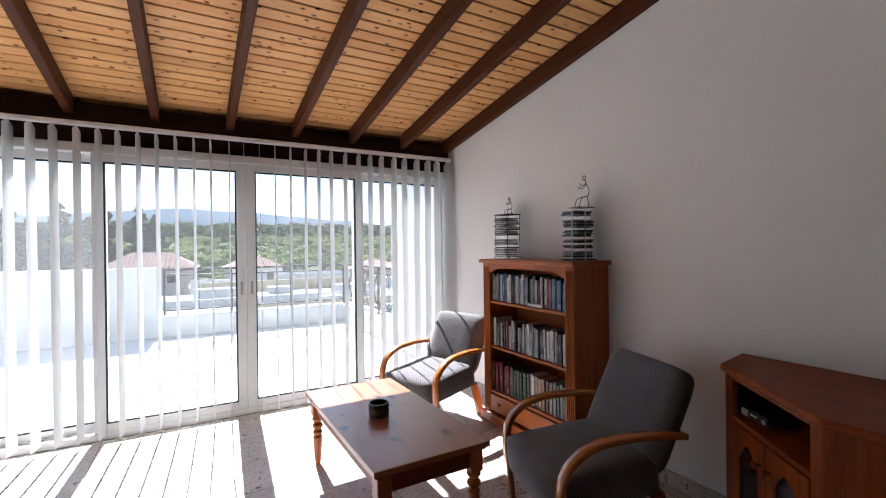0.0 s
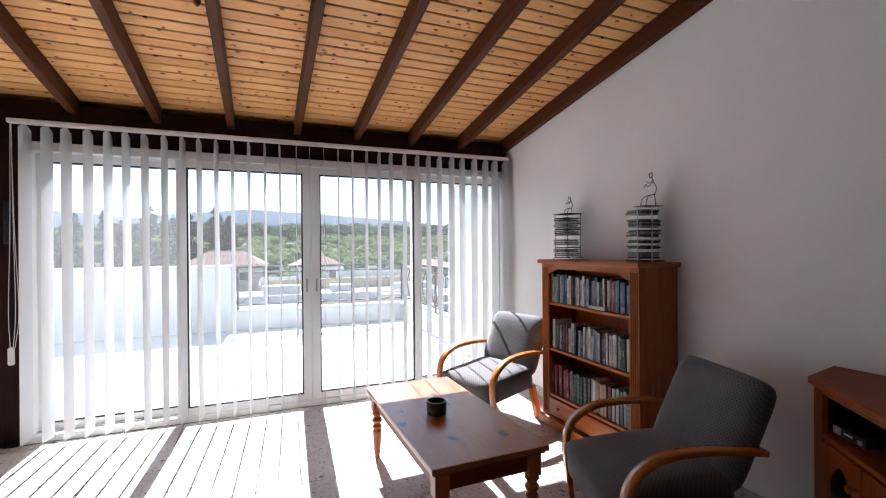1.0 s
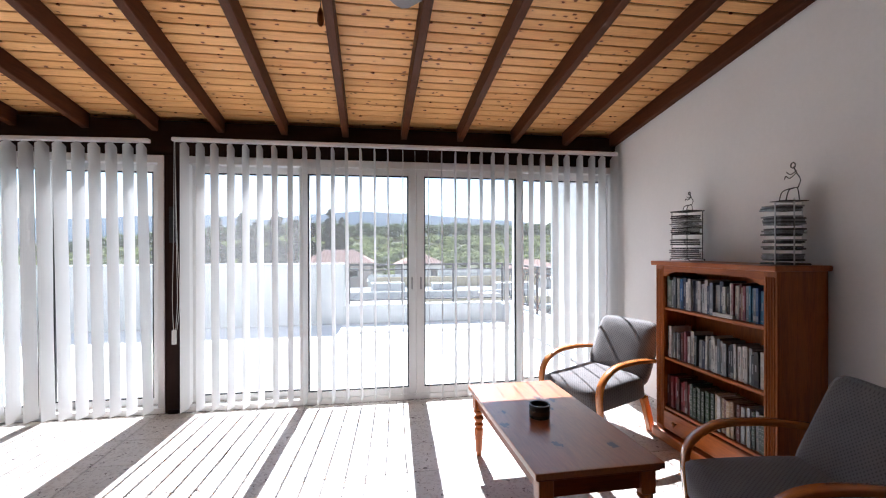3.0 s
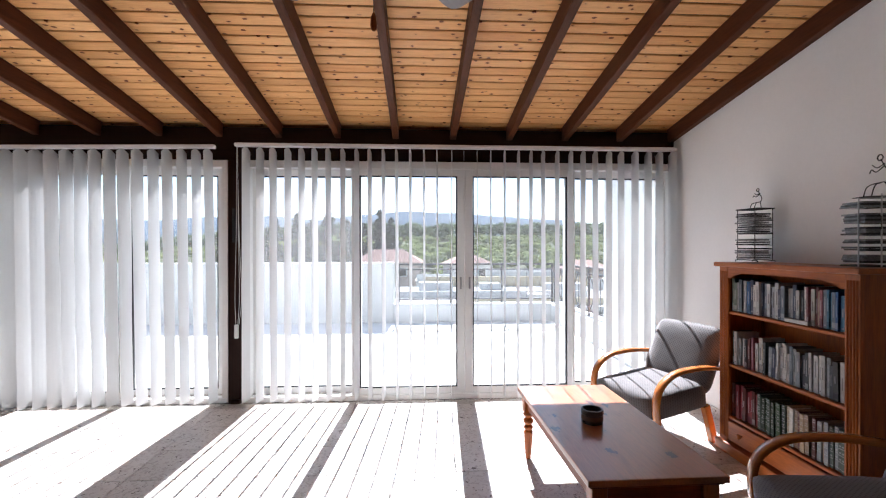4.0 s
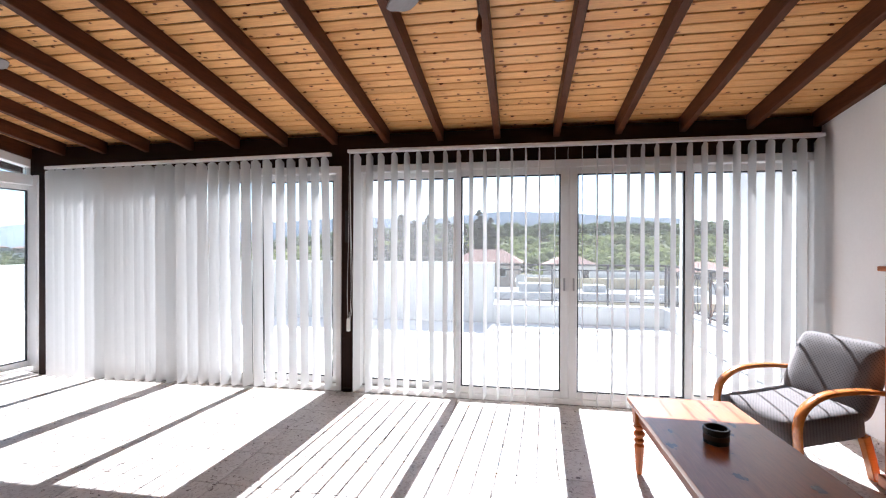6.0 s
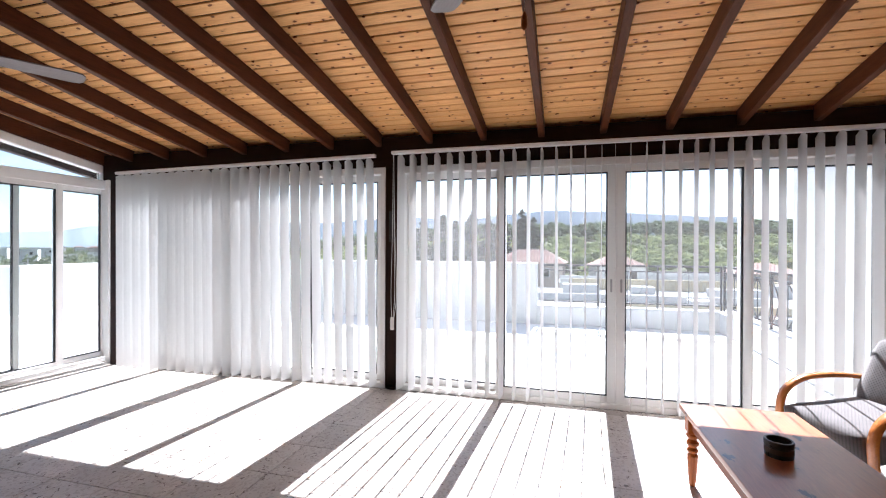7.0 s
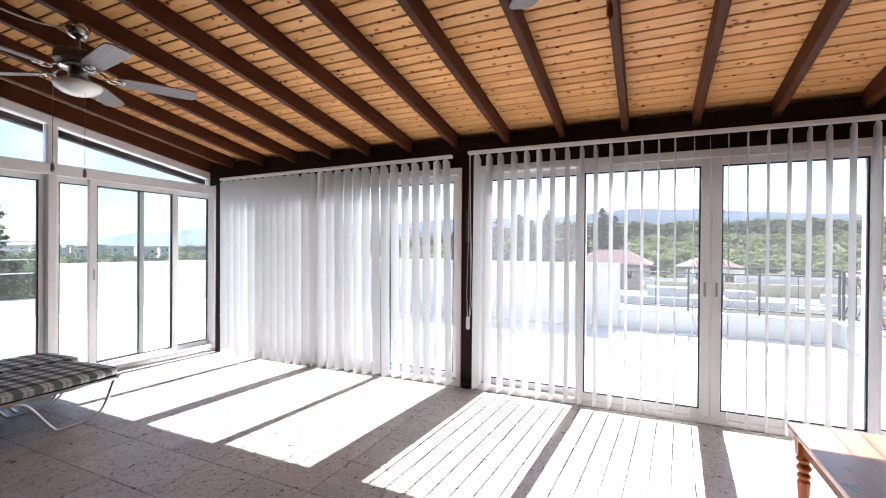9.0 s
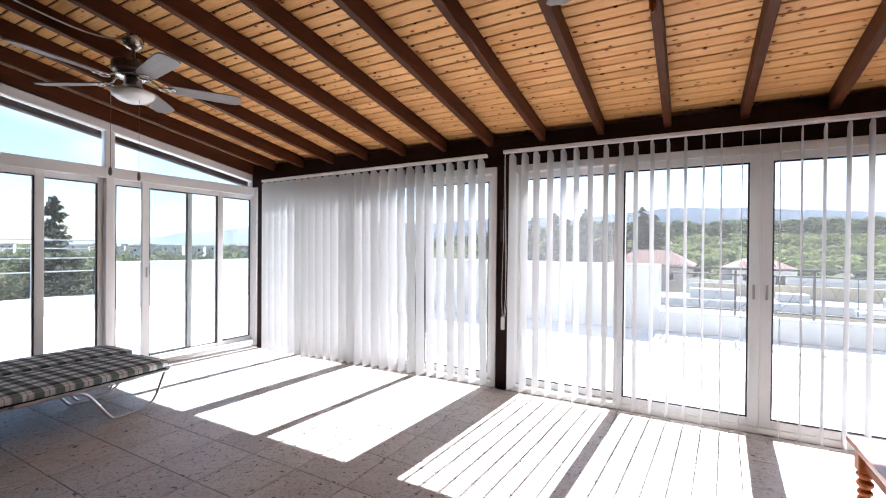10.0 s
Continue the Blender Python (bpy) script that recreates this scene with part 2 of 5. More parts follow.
M = {
    "wall": plain("white_plaster", (0.86, 0.85, 0.84), 0.85, vary=0.06, scale=1.3, fine=45, relief=0.12),
    "terrace_white": plain("white_masonry_paint", (0.53, 0.53, 0.52), 0.9, vary=0.1, scale=0.9, fine=30, relief=0.3),
    "terrace_floor": plain("pale_terrace_screed", (0.7, 0.69, 0.67), 0.8, vary=0.14, scale=0.8, fine=25, relief=0.3),
    "alu": plain("white_aluminium", (0.87, 0.87, 0.86), 0.35, vary=0.04, scale=3, fine=60, relief=0.02),
    "gasket": plain("black_gasket", (0.02, 0.02, 0.022), 0.6),
    # thin film on the clear panes imitates haze and glare over the view
    "glass": veiled_glass("window_glass", 0.036),
    "dusty": veiled_glass("dusty_window_glass", 0.07),
    # slab seen between the boards, its dark colour standing for groove shade
    "groove": plain("groove_shade", (0.02, 0.007, 0.003), 0.9),
    # for the unseen closing walls, dark to hold down bounced light
    "unseen_wall": plain("unseen_wall_brown", (0.12, 0.095, 0.08), 0.8, vary=0.2, scale=2),
    "slat": cloth_slat("blind_fabric"),
    "rail": plain("white_blind_rail", (0.82, 0.82, 0.82), 0.4, vary=0.04, relief=0.0),
    "beam": wood("dark_stained_beam", (0.026, 0.009, 0.006), (0.012, 0.005, 0.003), "x", 0.8, 0.6, spec=0.15),
    "post": wood("dark_stained_post", (0.026, 0.009, 0.006), (0.012, 0.005, 0.003), "z", 0.8, 0.6, spec=0.15),
    "rafter": wood("brown_stained_rafter", (0.1, 0.034, 0.0145), (0.038, 0.013, 0.0055), "y", 0.8, 0.55, spec=0.12),
    "board": wood("varnished_pine_board", (0.9, 0.52, 0.215), (0.7, 0.325, 0.11), "x", 0.9, 0.45, knots=1.25, island=True, spec=0.2),
    "tile": terrazzo("terrazzo_tile", (0.66, 0.62, 0.588), (0.44, 0.39, 0.36), (0.12, 0.09, 0.08)),
    "grout": plain("grey_grout", (0.15, 0.135, 0.12), 0.9),
    "pine_y": wood("honey_pine_y", (0.47, 0.13, 0.02), (0.19, 0.042, 0.008), "y", 1.2, 0.38, coat=0.12, spec=0.3),
    "pine_z": wood("honey_pine_z", (0.47, 0.13, 0.02), (0.19, 0.042, 0.008), "z", 1.2, 0.38, coat=0.12, spec=0.3),
    # the same honey pine with shade put into a darker colour
    "pine_shade_x": wood("shaded_honey_pine_x", (0.27, 0.053, 0.006), (0.11, 0.02, 0.003), "x", 1.2, 0.45, spec=0.14),
    "pine_shade_y": wood("shaded_honey_pine_y", (0.27, 0.053, 0.006), (0.11, 0.02, 0.003), "y", 1.2, 0.45, spec=0.14),
    "pine_shade_z": wood("shaded_honey_pine_z", (0.27, 0.053, 0.006), (0.11, 0.02, 0.003), "z", 1.2, 0.45, spec=0.14),
    "table_y": wood("pine_table_top", (0.46, 0.17, 0.06), (0.28, 0.085, 0.026), "y", 1.0, 0.28, knots=0.55, random=True, coat=0.5),
    "bent": wood("bent_beech", (0.52, 0.175, 0.032), (0.36, 0.1, 0.017), "y", 1.0, 0.24, coat=0.5, spec=0.45),
    "fabric": fabric("grey_weave", (0.115, 0.107, 0.112), (0.024, 0.022, 0.025), 0.021),
    "ceramic": plain("dark_glazed_clay", (0.035, 0.028, 0.022), 0.3, vary=0.4, scale=25),
    "clay_band": plain("brown_clay_band", (0.1, 0.055, 0.03), 0.5, vary=0.3, scale=25),
    "wire": plain("black_wire", (0.02, 0.02, 0.022), 0.4, 0.6),
    "cd": plain("cd_case", (0.22, 0.22, 0.23), 0.2, vary=0.5, scale=40),
    "cd_dark": plain("dark_cd_case", (0.05, 0.05, 0.055), 0.2, vary=0.4, scale=40),
    "chrome": plain("brushed_steel", (0.55, 0.53, 0.5), 0.25, 1.0, vary=0.1),
    "bronze": plain("pewter_motor", (0.22, 0.2, 0.18), 0.3, 0.9, vary=0.2),
    "blade": wood("grey_fan_blade", (0.165, 0.135, 0.13), (0.115, 0.092, 0.09), "x", 1.5, 0.4),
    "opal": plain("opal_glass", (0.85, 0.85, 0.82), 0.2, vary=0.02, relief=0.0),
    "plaid": plaid("green_plaid"),
    "tube": plain("aluminium_tube", (0.62, 0.62, 0.62), 0.3, 1.0, vary=0.1),
    "webbing": plain("dark_blue_webbing", (0.02, 0.025, 0.06), 0.9),
    "plastic_white": plain("white_plastic", (0.75, 0.74, 0.7), 0.4, vary=0.05),
    "black": plain("black_plastic", (0.015, 0.015, 0.017), 0.35),
    "silver": plain("silver_plastic", (0.45, 0.45, 0.46), 0.3, 0.3),
    "dark_in": plain("dark_glass_door", (0.012, 0.012, 0.014), 0.08, relief=0.0),
    "iron": plain("dark_iron", (0.035, 0.033, 0.035), 0.5, 0.5),
    "paper": plain("book_pages", (0.7, 0.66, 0.56), 0.9, fine=400),
    "ground": plain("dry_ground", (0.055, 0.065, 0.026), 0.95, vary=0.5, scale=0.03, fine=0.4),
    "olive": leafy("olive_leaves", (0.13, 0.155, 0.065), (0.33, 0.37, 0.15)),
    "pine_leaf": leafy("pine_needles", (0.06, 0.085, 0.045), (0.17, 0.21, 0.1)),
    "village_leaf": leafy("grey_green_village_leaves", (0.085, 0.1, 0.065), (0.2, 0.22, 0.14)),
    "scrub": leafy("dark_scrub_leaves", (0.03, 0.037, 0.026), (0.075, 0.085, 0.055)),
    "bark": plain("bark", (0.09, 0.065, 0.045), 0.95, vary=0.4, scale=3),
    # distance haze is mixed into these two base colours
    "mountain": plain("haze_tinted_mountain", (0.075, 0.105, 0.145), 1.0, vary=0.12, scale=0.003, fine=0.02, relief=0.0),
    "mountain_far": plain("haze_paled_far_mountain", (0.2, 0.24, 0.28), 1.0, vary=0.06, scale=0.003, fine=0.02, relief=0.0),
    "roof_tile": plain("red_roof_tile", (0.3, 0.2, 0.175), 0.9, vary=0.3, scale=1.5),
    "house": plain("house_render", (0.38, 0.32, 0.28), 0.9, vary=0.15, scale=0.4),
    "house_white": plain("whitewashed_render", (0.55, 0.54, 0.52), 0.9, vary=0.1, scale=0.3),
    "cream": plain("cream_render", (0.5, 0.42, 0.28), 0.9, vary=0.15, scale=0.4),
    "grey_roof": plain("grey_flat_roof", (0.24, 0.24, 0.245), 0.9, vary=0.25, scale=0.4),
}
for k in ("ground", "roof_tile", "house", "house_white", "cream", "grey_roof", "bark", "mountain", "mountain_far"):
    M[k].node_tree.nodes["Principled BSDF"].inputs["Specular IOR Level"].default_value = 0.08   # dusty, matt


# ---- building helpers ----
def mesh_of(bm, name, material, smooth=False):
    me = bpy.data.meshes.new(name)
    bmesh.ops.recalc_face_normals(bm, faces=bm.faces[:])
    bm.to_mesh(me)
    bm.free()
    me.materials.append(material)
    if smooth:
        for p in me.polygons:
            p.use_smooth = True
    return me


def part(name, bm, material, parent=None, label="", smooth=False, m=None):
    ob = new(name, mesh_of(bm, name, material, smooth))
    ob.parent = parent
    if m is not None:
        ob.matrix_basis = m
    if label:
        ob["label"] = label
    return ob


def root(name, m=None, label="", category="", group="", kind=""):
    ob = new(name)
    ob.empty_display_size = 0.1
    if m is not None:
        ob.matrix_basis = m
    return tagged(ob, label, category, group, kind)


def box(x0, x1, y0, y1, z0, z1, bevel=0.0, bm=None, seg=1):
    own = bmesh.new()
    bmesh.ops.create_cube(own, size=1.0)
    for v in own.verts:
        v.co = ((x0 + x1) / 2 + v.co.x * (x1 - x0), (y0 + y1) / 2 + v.co.y * (y1 - y0), (z0 + z1) / 2 + v.co.z * (z1 - z0))
    if bevel:
        bmesh.ops.bevel(own, geom=own.edges[:], offset=bevel, segments=seg, affect="EDGES", profile=0.6)
    return merge(bm, own)


def merge(bm, own):
    if bm is None:
        return own
    me = bpy.data.meshes.new("tmp")
    own.to_mesh(me)
    own.free()
    bm.from_mesh(me)
    bpy.data.meshes.remove(me)
    return bm


def prism(points, axis, a, b, bevel=0.0, bm=None):
    """A polygon, given in the plane across axis, drawn out from a to b along it."""
    own = bmesh.new()

    def at(p, t):
        return {"x": (t, p[0], p[1]), "y": (p[0], t, p[1]), "z": (p[0], p[1], t)}[axis]

    lo = [own.verts.new(at(p, a)) for p in points]
    hi = [own.verts.new(at(p, b)) for p in points]
    k = len(points)
    own.faces.new(lo)
    own.faces.new(hi[::-1])
    for i in range(k):
        own.faces.new((lo[i], hi[i], hi[(i + 1) % k], lo[(i + 1) % k]))
    if bevel:
        bmesh.ops.bevel(own, geom=own.edges[:], offset=bevel, segments=1, affect="EDGES")
    return merge(bm, own)


def lathe(profile, seg=20, bm=None, at=(0, 0, 0)):
    """Rings of (radius, height) turned round z."""
    own = bmesh.new()
    rings = []
    for r, z in profile:
        rings.append([own.verts.new((at[0] + r * math.cos(2 * math.pi * i / seg), at[1] + r * math.sin(2 * math.pi * i / seg), at[2] + z)) for i in range(seg)])
    for p, q in zip(rings, rings[1:]):
        for i in range(seg):
            own.faces.new((p[i], p[(i + 1) % seg], q[(i + 1) % seg], q[i]))
    own.faces.new(rings[0][::-1])
    own.faces.new(rings[-1])
    return merge(bm, own)


def tube(path, r, seg=8, bm=None, flat=None):
    """A round bar (or flat one, with half width and half thickness) along a path."""
    own = bmesh.new()
    pts = [Vector(p) for p in path]
    rings = []
    for i, p in enumerate(pts):
        t = (pts[min(i + 1, len(pts) - 1)] - pts[max(i - 1, 0)]).normalized()
        ref = Vector((1, 0, 0)) if flat else (Vector((0, 0, 1)) if abs(t.z) < 0.95 else Vector((1, 0, 0)))
        u = (ref - t * ref.dot(t)).normalized()
        w = t.cross(u)
        if flat:
            c = [(flat[0], flat[1] * 0.6), (flat[0] * 0.85, flat[1]), (-flat[0] * 0.85, flat[1]), (-flat[0], flat[1] * 0.6),
                 (-flat[0], -flat[1] * 0.6), (-flat[0] * 0.85, -flat[1]), (flat[0] * 0.85, -flat[1]), (flat[0], -flat[1] * 0.6)]
        else:
            c = [(r * math.cos(2 * math.pi * k / seg), r * math.sin(2 * math.pi * k / seg)) for k in range(seg)]
        rings.append([own.verts.new(p + u * a + w * b) for a, b in c])
    k = len(rings[0])
    for p, q in zip(rings, rings[1:]):
        for i in range(k):
            own.faces.new((p[i], p[(i + 1) % k], q[(i + 1) % k], q[i]))
    own.faces.new(rings[0][::-1])
    own.faces.new(rings[-1])
    return merge(bm, own)


def arc(points, steps=6):
    """A smooth line through the points (Catmull-Rom)."""
    p = [Vector(q) for q in points]
    p = [p[0] * 2 - p[1]] + p + [p[-1] * 2 - p[-2]]
    out = []
    for i in range(1, len(p) - 2):
        for s in range(steps):
            t = s / steps
            out.append(0.5 * (2 * p[i] + (p[i + 1] - p[i - 1]) * t + (2 * p[i - 1] - 5 * p[i] + 4 * p[i + 1] - p[i + 2]) * t * t
                              + (3 * p[i] - p[i - 1] - 3 * p[i + 1] + p[i + 2]) * t ** 3))
    return out + [p[-2]]


# ---- plan ----
XL, XR = -5.25, 2.37          # inner faces of the glazed side and of the white wall
YW, YB = 4.10, -5.0            # glazing of the long front, back wall
Y0, Z0, SLOPE = 4.06, 2.335, math.atan(0.170)   # foot of the rafters' undersides and the roof's pitch
CA, SA = math.cos(SLOPE), math.sin(SLOPE)


def roof_z(y, n=0.0):
    """Height at y of the plane that lies n above the rafters' undersides."""
    return Z0 + (Y0 - y) * SA / CA + n / CA


def on_roof(x, s, n):
    return (x, Y0 - s * CA + n * SA, Z0 + s * SA + n * CA)


def roof_box(x0, x1, s0, s1, n0, n1, bm=None, bevel=0.0):
    own = box(x0, x1, s0, s1, n0, n1, bevel)
    for v in own.verts:
        v.co = on_roof(v.co.x, v.co.y, v.co.z)
    return merge(bm, own)


RAFTER_H = 0.125
# floor slab and bedding below the tiles
floor = root("floor", None, "pale terrazzo tiles with dark flecks and thin grey joints", "floor", kind="structure")
part("bedding", box(XL - 0.1, XR + 0.2, YB - 0.2, YW + 0.08, -0.2, -0.006), M["grout"], floor)

# white wall on the chairs' side; unseen back wall added, dark against bounced light
def gable_wall(name, x0, x1, label):
    y1, y0 = 4.36, YB - 0.2
    return tagged(part(name, prism([(y0, -0.2), (y1, -0.2), (y1, roof_z(y1, 0.16)), (y0, roof_z(y0, 0.16))], "x", x0, x1), M["wall"]), label, "wall", kind="structure")


gable_wall("wall_east", XR, XR + 0.22, "tall smooth white plastered wall under the roof slope")
tagged(part("wall_south", box(XL - 0.1, XR, YB - 0.2, YB, -0.2, roof_z(YB, 0.16)), M["unseen_wall"]), "unseen brown wall added to close the back and cut bounced light", "wall", kind="structure")
sk = root("baseboard", None, "low terrazzo skirting along the white wall", "baseboard", kind="structure")
y = -5.0
while y < 4.05:
    part("skirting_tile", box(XR - 0.012, XR - 0.001, y + 0.002, min(y + 0.39, 4.07) - 0.002, 0.0, 0.085, 0.002), M["tile"], sk)
    y += 0.39

# roof: boards, slab, rafters, wall plate
rng = random.Random(4)
cb = bmesh.new()
s, k = -0.3, 0
while s < 9.4:
    x = XL - 0.1
    while x < XR:
        e = min(XR, x + rng.choice((1.55, 2.06, 2.58, 3.09)))
        roof_box(x + 0.0008, e - 0.0008, s + 0.0055, s + 0.0905, RAFTER_H + 0.002 + rng.uniform(0, 0.0015), RAFTER_H + 0.016, cb, 0.0038)
        x = e
    s += 0.096
count = len(cb.faces)
# slab behind the boards, coloured dark as the shade in their grooves
roof_box(XL - 0.45, XR + 0.22, -0.45, 9.6, RAFTER_H + 0.018, RAFTER_H + 0.09, cb)
cb.faces.ensure_lookup_table()
for f in list(cb.faces)[count:]:
    f.material_index = 1
ceil = tagged(part("ceiling", cb, M["board"]), "sloping ceiling of knotty varnished pine boards", "ceiling", kind="structure")
ceil.data.materials.append(M["groove"])

RX = [0.31 + 0.513 * i for i in range(-10, 5)]
for x in RX:
    w = 0.0275
    if x > 2.3:
        x = XR - 0.036
    ob = part("rafter", roof_box(-w, w, 0.0, 9.4, 0.0, RAFTER_H, None, 0.005), M["rafter"], None, m=pose(x, 0, 0))
    tagged(ob, "brown-stained timber rafter under the pine boards", "rafter", "rafters", "structure")
tagged(part("rafter", roof_box(XL - 0.14, XL + 0.02, -0.1, 9.3, -0.02, RAFTER_H, None, 0.004), M["rafter"]), "brown-stained timber rafter along the glazed gable", "rafter", "rafters", "structure")
tagged(part("wall_plate", box(XL, XR - 0.001, Y0, 4.24, 2.135, roof_z(4.24, RAFTER_H) - 0.004, 0.006), M["beam"]), "dark-stained timber beam above the sliding doors", "beam", kind="structure")
tagged(part("eave_beam", roof_box(XL - 0.3, XL - 0.22, -0.4, 9.3, -0.14, RAFTER_H, None, 0.005), M["beam"]), "dark-stained outer verge beam", "beam", kind="structure")

post = root("post", None, "dark-stained timber post between two door bays", "post", kind="structure")
part("shaft", box(-1.668, -1.53, 4.045, 4.185, 0.0, 2.135, 0.006), M["post"], post)
part("base_shoe", box(-1.64, -1.56, 4.02, 4.05, 0.0, 0.035, 0.004), M["beam"], post)
corner = root("post", None, "dark-stained narrow timber corner post by the glazed gable", "post", kind="structure")
part("shaft", box(-5.04, -4.955, 3.985, 4.036, 0.0, 2.134, 0.004), M["post"], corner)
orn = root("wall_ornament", pose(-1.6, 4.045, 1.56), "dark beaded strip hung on the timber post", "ornament")
part("backing", box(-0.03, 0.03, -0.006, 0.0, -0.15, 0.15, 0.002), M["gasket"], orn)
for i in range(11):
    for sx in (-0.016, 0.016):
        part("bead", lathe([(0.003, -0.006), (0.008, -0.003), (0.008, 0.003), (0.003, 0.006)], 8, None, (sx, -0.01, -0.135 + i * 0.027)), M["iron"], orn)


# ---- sliding doors ----
def sash(parent, u0, u1, z0, z1, v, t, side, handle=None, name="sash", stile=0.07, pane="glass"):
    """One sliding panel in the plane v (thickness t). side 'y': u runs along x; side 'x': u runs along y."""
    def b(a0, a1, d0, d1, e0, e1, bev=0.003, bm=None):
        return box(a0, a1, d0, d1, e0, e1, bev, bm) if side == "y" else box(d0, d1, a0, a1, e0, e1, bev, bm)
    d0, d1 = v - t / 2, v + t / 2
    rb, rt = 0.075, 0.065
    bm = b(u0, u0 + stile, d0, d1, z0, z1)
    b(u1 - stile, u1, d0, d1, z0, z1, bm=bm)
    b(u0 + stile, u1 - stile, d0 + 0.002, d1 - 0.002, z0, z0 + rb, bm=bm)
    b(u0 + stile, u1 - stile, d0 + 0.002, d1 - 0.002, z1 - rt, z1, bm=bm)
    s = part(name, bm, M["alu"], parent)
    g0, g1, h0, h1, e = u0 + stile, u1 - stile, z0 + rb, z1 - rt, 0.011
    bm = b(g0, g0 + e, v - 0.012, v + 0.012, h0, h1, 0)
    b(g1 - e, g1, v - 0.012, v + 0.012, h0, h1, 0, bm)
    b(g0 + e, g1 - e, v - 0.012, v + 0.012, h0, h0 + e, 0, bm)
    b(g0 + e, g1 - e, v - 0.012, v + 0.012, h1 - e, h1, 0, bm)
    part("gasket", bm, M["gasket"], s)
    p = part("pane", b(g0 + 0.002, g1 - 0.002, v - 0.003, v + 0.003, h0 + 0.002, h1 - 0.002, 0), M[pane], s)
    p.visible_shadow = False
    if handle is not None:
        sign = -1 if side == "y" else 1
        f = d0 if side == "y" else d1
        lo, hi = sorted((f, f + sign * 0.014))
        part("handle", b(handle - 0.008, handle + 0.008, lo, hi, 0.99, 1.1, 0.003), M["silver"], s)
    return s


def door_bay(name, x0, x1, cuts, label):
    w = root(name, None, label, "sliding door", kind="structure")
    bm = box(x0, x1, YW - 0.06, YW + 0.08, 0.0, 0.05, 0.004)
    box(x0, x1, YW - 0.06, YW + 0.08, 2.068, 2.133, 0.004, bm)
    box(x0, x0 + 0.05, YW - 0.06, YW + 0.08, 0.05, 2.068, 0.004, bm)
    box(x1 - 0.05, x1, YW - 0.06, YW + 0.08, 0.05, 2.068, 0.004, bm)
    part("window_frame", bm, M["alu"], w)
    part("track", box(x0 + 0.05, x1 - 0.05, YW + 0.005, YW + 0.012, 0.05, 0.062), M["chrome"], w)
    c = cuts
    sash(w, x0 + 0.045, c[0] + 0.035, 0.03, 2.075, YW + 0.045, 0.04, "y", pane="dusty")
    sash(w, c[0] - 0.045, c[1] - 0.0005, 0.03, 2.075, YW - 0.02, 0.045, "y", c[1] - 0.04)
    part("cover_strip", box(c[1] - 0.018, c[1] + 0.018, YW + 0.003, YW + 0.008, 0.06, 2.06), M["alu"], w)
    sash(w, c[1] + 0.0005, c[2] + 0.045, 0.03, 2.075, YW - 0.02, 0.045, "y", c[1] + 0.04)
    sash(w, c[2] - 0.035, x1 - 0.045, 0.03, 2.075, YW + 0.045, 0.04, "y")
    return w


door_bay("door_1", -1.53, XR - 0.002, (-0.553, 0.42, 1.387), "white aluminium four-panel sliding glass door with black gaskets")
door_bay("door_2", -5.19, -1.67, (-4.27, -3.43, -2.57), "white aluminium four-panel sliding glass door behind blinds")

# unseen stretch of the gable side, added solid and dark to block light
tagged(part("wall_west", prism([(YB - 0.2, -0.2), (0.36, -0.2), (0.36, roof_z(0.36, -0.02)), (YB - 0.2, roof_z(YB - 0.2, -0.02))], "x", XL - 0.12, XL), M["unseen_wall"]), "unseen brown wall added beyond the glazed gable to cut light", "wall", kind="structure")
# glazed side: sliding panels below, sloping lights above
side = root("window_1", None, "white aluminium glazed gable with sliding panels and sloping top lights", "window", kind="structure")
GX = XL - 0.05
bm = box(GX - 0.07, GX + 0.05, 0.365, 4.02, 0.0, 0.055, 0.004)
box(GX - 0.07, GX + 0.05, 0.365, 4.18, 2.03, 2.14, 0.004, bm)
box(GX - 0.07, GX + 0.05, 4.10, 4.18, 0.0, 2.03, 0.004, bm)
box(GX - 0.07, GX + 0.05, 4.02, 4.10, 0.0, 0.055, 0.004, bm)
for y in (2.335, 0.365):
    box(GX - 0.07, GX + 0.05, y, y + 0.07, 0.055, 2.03, 0.004, bm)
part("window_frame", bm, M["alu"], side)
bm = roof_box(GX - 0.05, GX + 0.05, -0.08, 3.75, -0.11, -0.025, None, 0.004)
for y in (2.33, 0.37):
    own = prism([(y, 2.14), (y + 0.085, 2.14), (y + 0.085, roof_z(y + 0.085, -0.11)), (y, roof_z(y, -0.11))], "x", GX - 0.045, GX + 0.045, 0.004)
    merge(bm, own)
box(GX - 0.045, GX + 0.045, 4.06, 4.13, 2.14, roof_z(4.13, -0.11), 0.0, bm)
part("top_light_frame", bm, M["alu"], side)
for ya, yb in ((2.42, 4.05), (0.46, 2.325)):
    p = part("pane", prism([(ya, 2.145), (yb, 2.145), (yb, roof_z(yb, -0.112)), (ya, roof_z(ya, -0.112))], "x", GX - 0.004, GX + 0.004), M["glass"], side)
    p.visible_shadow = False
sash(side, 3.585, 4.16, 0.035, 2.04, GX - 0.035, 0.04, "x")
sash(side, 2.69, 3.645, 0.035, 2.04, GX + 0.012, 0.045, "x", 2.73)
sash(side, 2.40, 3.27, 0.035, 2.04, GX - 0.035, 0.04, "x", stile=0.05)
sash(side, 1.775, 2.345, 0.035, 2.04, GX - 0.035, 0.04, "x", 1.81, stile=0.055)
sash(side, 0.9, 1.845, 0.035, 2.04, GX + 0.012, 0.045, "x")
sash(side, 0.43, 0.97, 0.035, 2.04, GX - 0.035, 0.04, "x")


